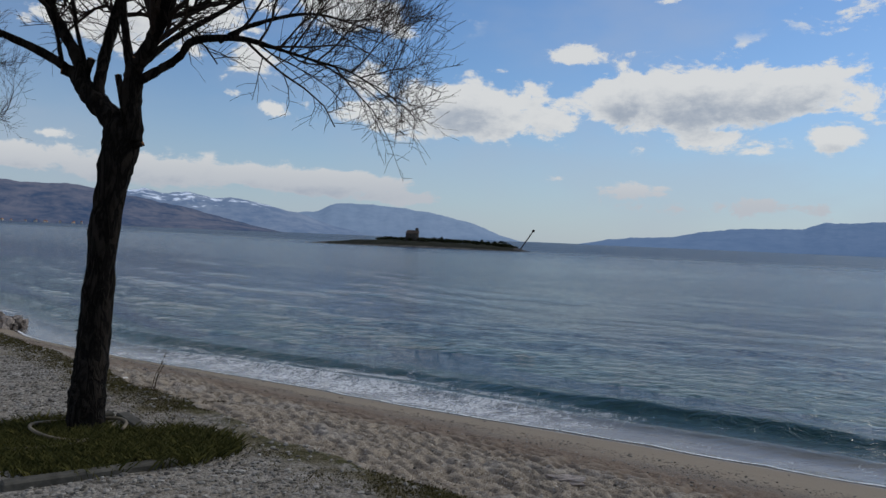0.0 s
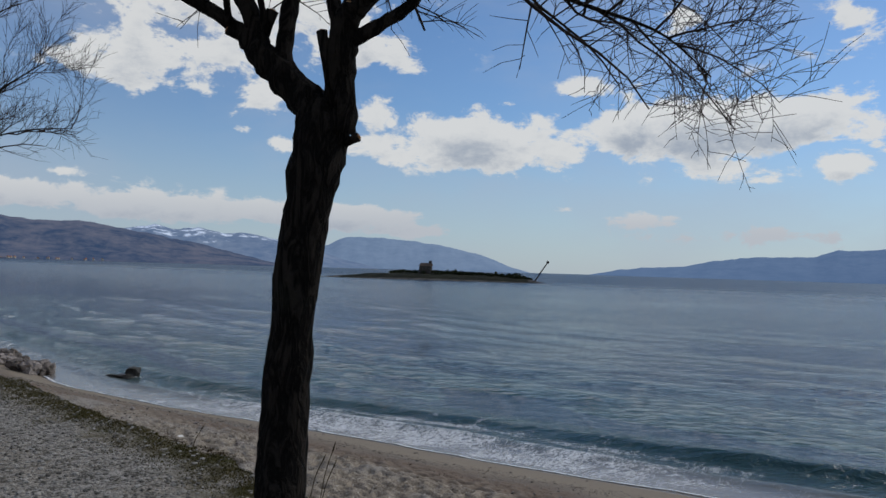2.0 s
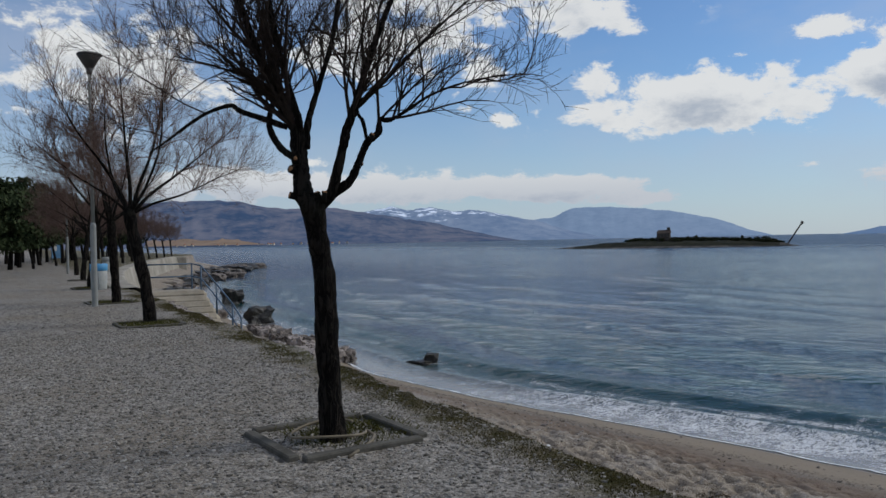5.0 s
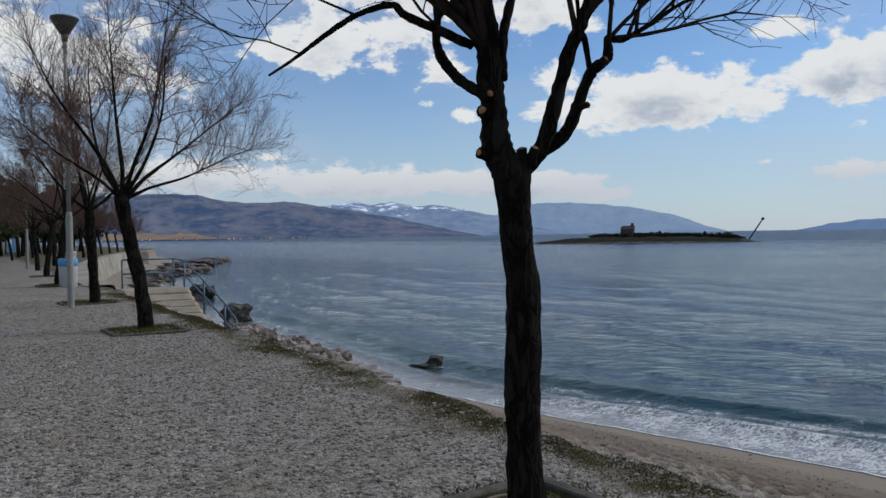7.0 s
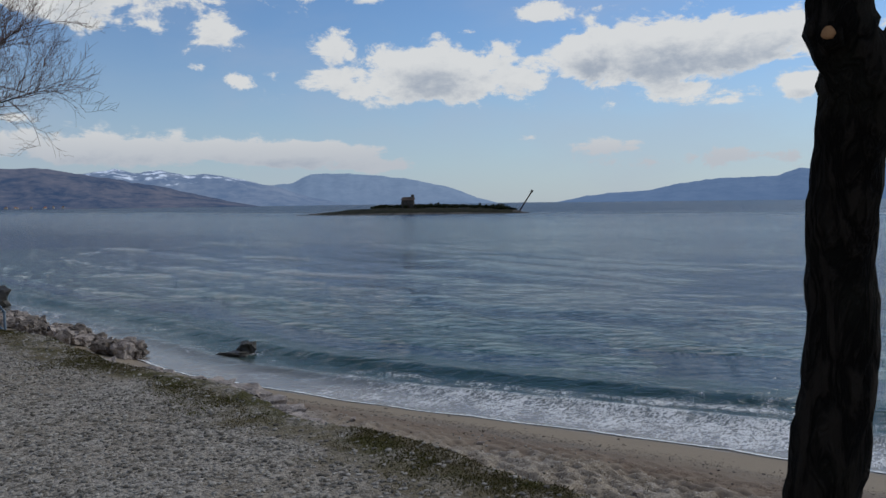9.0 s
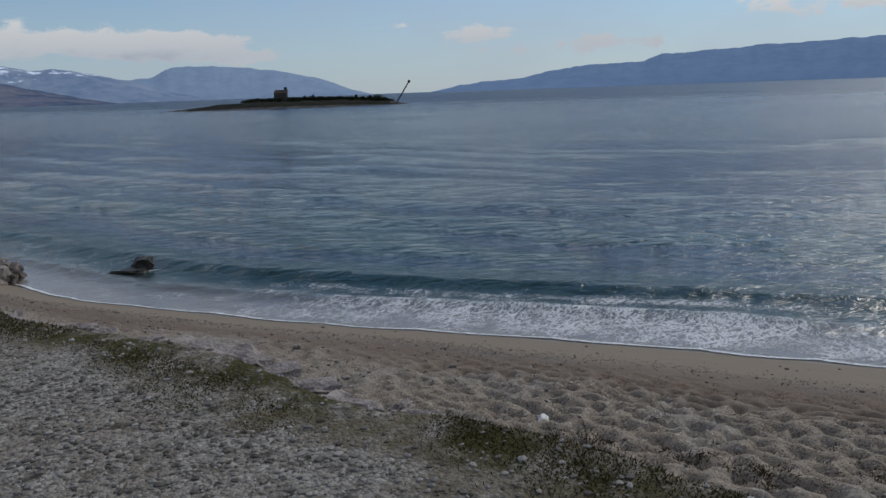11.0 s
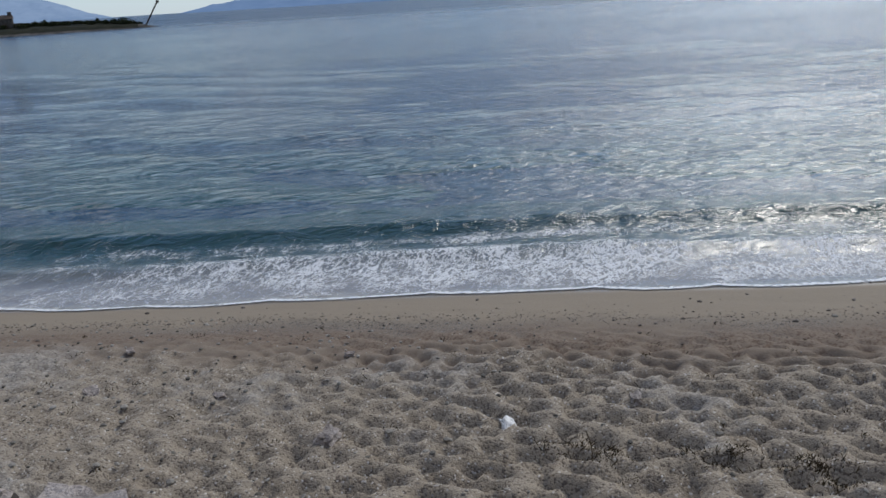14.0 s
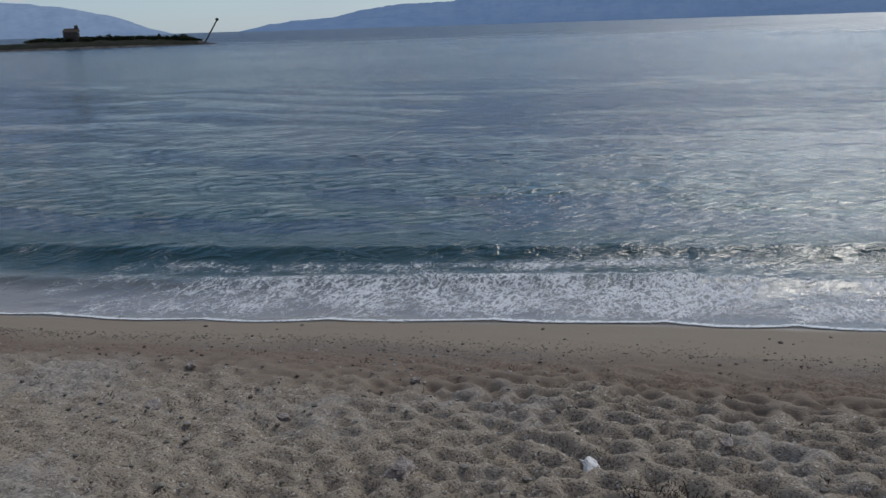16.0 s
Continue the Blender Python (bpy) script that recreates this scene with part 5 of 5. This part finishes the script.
# ---- loose stones, weed, grass ----
st = rock("white_stone", (8.02, 18.9, float(ground_z(8.02, 18.9)) + 0.03), (0.13, 0.08, 0.06), 51, WHITE, "white angular stone lying on the sand", turn=30)
rock("beach_stone", (8.81, 17.83, float(ground_z(8.81, 17.83)) + 0.02), (0.11, 0.07, 0.05), 52, PALE_ROCK, "pale flat stone lying on the sand", turn=10)
rock("beach_stone", (7.79, 23.33, float(ground_z(7.79, 23.33)) + 0.03), (0.16, 0.1, 0.06), 53, PALE_ROCK, "grey flat stone lying on the sand", turn=50)
rng = np.random.default_rng(77)
n = 76000
gx, gy = rng.uniform(-2.6, 3.6, n), rng.uniform(2.5, 24, n)
gx[:14000], gy[:14000] = rng.uniform(-5.5, 3.6, 14000), rng.uniform(14, 34, 14000)
keep = (gx < edge_x(gy) - 0.55) | (rng.random(n) < 0.3)
scatter_stones("gravel", np.stack([gx, gy], -1)[keep], (0.008 + 0.015 * rng.random(n) ** 2.0)[keep], PEBBLE, "loose pale grey gravel on the promenade", 78)
n = 15000
gy = rng.uniform(1, 34, n)
s = rng.uniform(0.04, 0.86, n) ** 1.15
e = edge_x(gy)
stony = fractal(s * 5, gy * 0.35, 15, 3) + 0.25 * np.clip((gy - 18) / 3, 0, 1) + 0.25 * np.clip((12.5 - gy) / 3, 0, 1) - 0.7 * np.abs(s - 0.3)
keep = stony > rng.uniform(-0.5, 0.35, n)
gx = e + s * (shore_x(gy) - e)
scatter_stones("beach_pebbles", np.stack([gx, gy], -1)[keep], (0.007 + 0.028 * rng.random(n) ** 4)[keep], PEBBLE, "scattered pebbles on the sand", 79)
n = 3500
gy = rng.uniform(3, 34, n)
e = edge_x(gy)
gx = e + np.clip(rng.normal(0.80, 0.022, n) + 0.03 * fractal(gy * 0.3, gy * 0, 19, 3), 0.6, 0.93) * (shore_x(gy) - e)
scatter_stones("shingle_line", np.stack([gx, gy], -1), 0.006 + 0.012 * rng.random(n) ** 2, ROCK, "line of small dark shingle left by the waves", 80)
n = 9000
gy = rng.uniform(1, 36, n)
gx = edge_x(gy) + 0.22 * fractal(gy * 0.9, gy * 0 + 3, 5, 4) - np.abs(rng.normal(size=n)) * 0.26
keep = fractal(gy * 0.8, gx * 1.4, 61, 4) > -0.14
blades("edge_grass", np.stack([gx, gy], -1)[keep], MOSS, "low grass and moss tufts along the promenade edge", 81, 0.02, 22, 0.05)
gy = rng.uniform(14.5, 22.5, 1000)
gx = edge_x(gy) - 0.10 - np.abs(rng.normal(size=1000)) * 0.25
keep = fractal(gy * 0.9, gx * 1.6, 64, 4) > -0.05
blades("edge_grass", np.stack([gx, gy], -1)[keep], GRASS, "dense olive grass tufts behind the edge stones", 86, 0.022, 16, 0.05)
a, r = rng.random(1100) * 6.28, rng.random(1100) ** 0.55
gx, gy = 1.98 + np.cos(a) * r * 0.52, 6.0 + np.sin(a) * r * 0.75
gx[:420], gy[:420] = 2.55 + np.cos(a[:420]) * r[:420] * 0.42, 5.55 + np.sin(a[:420]) * r[:420] * 0.45
blades("bed_grass", np.stack([gx, gy], -1), GRASS, "green grass growing in the tree's bed", 82, 0.075, 22, 0.05)
a, r = rng.random(260) * 6.28, rng.random(260) ** 0.6
blades("bed_grass", np.stack([2.2 + np.cos(a) * r * 0.55, 13.65 + np.sin(a) * r * 0.6], -1), GRASS, "sparse grass in the tree's bed", 83, 0.05, 8, 0.05)
for y0 in (24.7, 32.2, 41.6):
    a, r = rng.random(200) * 6.28, rng.random(200) ** 0.6
    blades("bed_grass", np.stack([2.1 + np.cos(a) * r * 0.7, y0 + np.sin(a) * r * 0.8], -1), GRASS, "dark grass in the tree's bed", 84, 0.07, 9, 0.06)
gy = rng.uniform(3, 30, 260)
gx = edge_x(gy) + rng.uniform(0.5, 9, 260)
for x0, y0, w in ((7.68, 17.0, 0.16), (7.55, 16.4, 0.12), (7.6, 18.1, 0.14), (8.4, 15.33, 0.16), (6.9, 15.1, 0.2)):
    gx, gy = np.concatenate([gx, x0 + rng.normal(size=45) * w]), np.concatenate([gy, y0 + rng.normal(size=45) * w * 1.5])
keep = gx < shore_x(gy) - 2.5
blades("dry_weed", np.stack([gx, gy], -1)[keep], WEED, "dried weed scraps strewn on the beach", 85, 0.04, 16, 0.04)

# ---- small finds on the beach ----
rock("beach_stone", (10.2, 7.6, float(ground_z(10.2, 7.6)) + 0.03), (0.34, 0.2, 0.08), 54, PALE_ROCK, "pale flat slab half sunk in the sand", turn=-35)
for i, (x, y, sz) in enumerate(((7.2, 20.3, 0.15), (8.1, 22.0, 0.10), (9.6, 21.2, 0.08), (6.9, 16.2, 0.08), (9.2, 24.0, 0.09))):
    rock("beach_stone", (x, y, float(ground_z(x, y)) + 0.02), (sz, sz * 0.7, sz * 0.4), 60 + i, PALE_ROCK, "grey worn stone lying on the sand", "stones on the sand", i * 57)
stem = thing("dry_stem", (7.35, 18.06, float(ground_z(7.35, 18.06))), "thin dry stem standing in the sand", "plant")
rod("stalk", smooth_line([(0, 0, -0.03), (0.02, 0.01, 0.12), (0.01, 0.05, 0.26)], 8), [0.004] * 8, WEED, stem, 5)
for x, y, h in ((3.35, 7.5, 0.34), (3.3, 7.42, 0.25), (3.42, 7.7, 0.22), (3.3, 9.2, 0.2)):
    stem = thing("dry_stem", (x, y, 0), "dry grass stalk at the promenade edge", "plant", "dry stalks")
    rod("stalk", smooth_line([(0, 0, -0.03), (0.03, -0.01, h * 0.5), (0.09, -0.02, h)], 8), [0.003] * 8, WEED, stem, 5)
    rod("ear", [(0.08, -0.02, h * 0.93), (0.10, -0.02, h * 1.1)], [0.006, 0.002], WEED, stem, 5)
n = 420
gy = rng.uniform(6, 34, n)
s = rng.normal(0.76, 0.09, n)
e = edge_x(gy)
gx = e + np.clip(s, 0.45, 0.97) * (shore_x(gy) - e)
scatter_stones("strand_litter", np.stack([gx, gy], -1), 0.010 + 0.035 * rng.random(n) ** 4, ROCK, "dark pebbles and weed left at the tide line", 91)

# ---- far shore settlement ----
slope = thing("far_fields", (0, 0, 0), "strip of bare brown fields on the far shore", "field", kind="structure")
FB, FD = np.meshgrid(np.radians(np.linspace(7.5, 15.5, 30)), np.linspace(2240, 2420, 6), indexing="ij")
FH = SEA + 3 + (FD - 2240) * 0.16 * (1 + 0.3 * fractal(np.degrees(FB) * 2, FD * 0.02, 93, 2)) * np.clip((15.5 - np.degrees(FB)) / 2, 0, 1)
link_mesh("field", *grid_mesh(np.sin(FB) * FD, np.cos(FB) * FD, FH), FIELD, slope)
rng = np.random.default_rng(17)
for i in range(26):
    bearing, far_off = radians(rng.choice([9.5, 13, 16.5, 18, 21]) + rng.normal() * 1.1), 2180 + 40 * rng.random()
    w, d, h = 4 + 5 * rng.random() ** 2, 4 + 3 * rng.random(), 2.5 + 2.5 * rng.random()
    house = thing("far_house", (math.sin(bearing) * far_off, math.cos(bearing) * far_off, SEA + 1), "small pale house with a tiled roof on the far shore", "house", "houses on the far shore", turn=rng.random() * 90)
    bm = bmesh.new()
    beam(bm, (0, -d / 2, h / 2), (0, d / 2, h / 2), w, h)
    part("wall", bm, HOUSE_WALL, house)
    bm = bmesh.new()
    vs = [bm.verts.new(c) for c in ((-w * 0.54, -d * 0.54, h), (w * 0.54, -d * 0.54, h), (w * 0.54, d * 0.54, h), (-w * 0.54, d * 0.54, h), (-w * 0.5, 0, h + 2.2), (w * 0.5, 0, h + 2.2))]
    for f in ((0, 1, 5, 4), (2, 3, 4, 5), (1, 2, 5), (3, 0, 4), (0, 3, 2, 1)):
        bm.faces.new([vs[j] for j in f])
    part("roof", bm, HOUSE_ROOF, house)
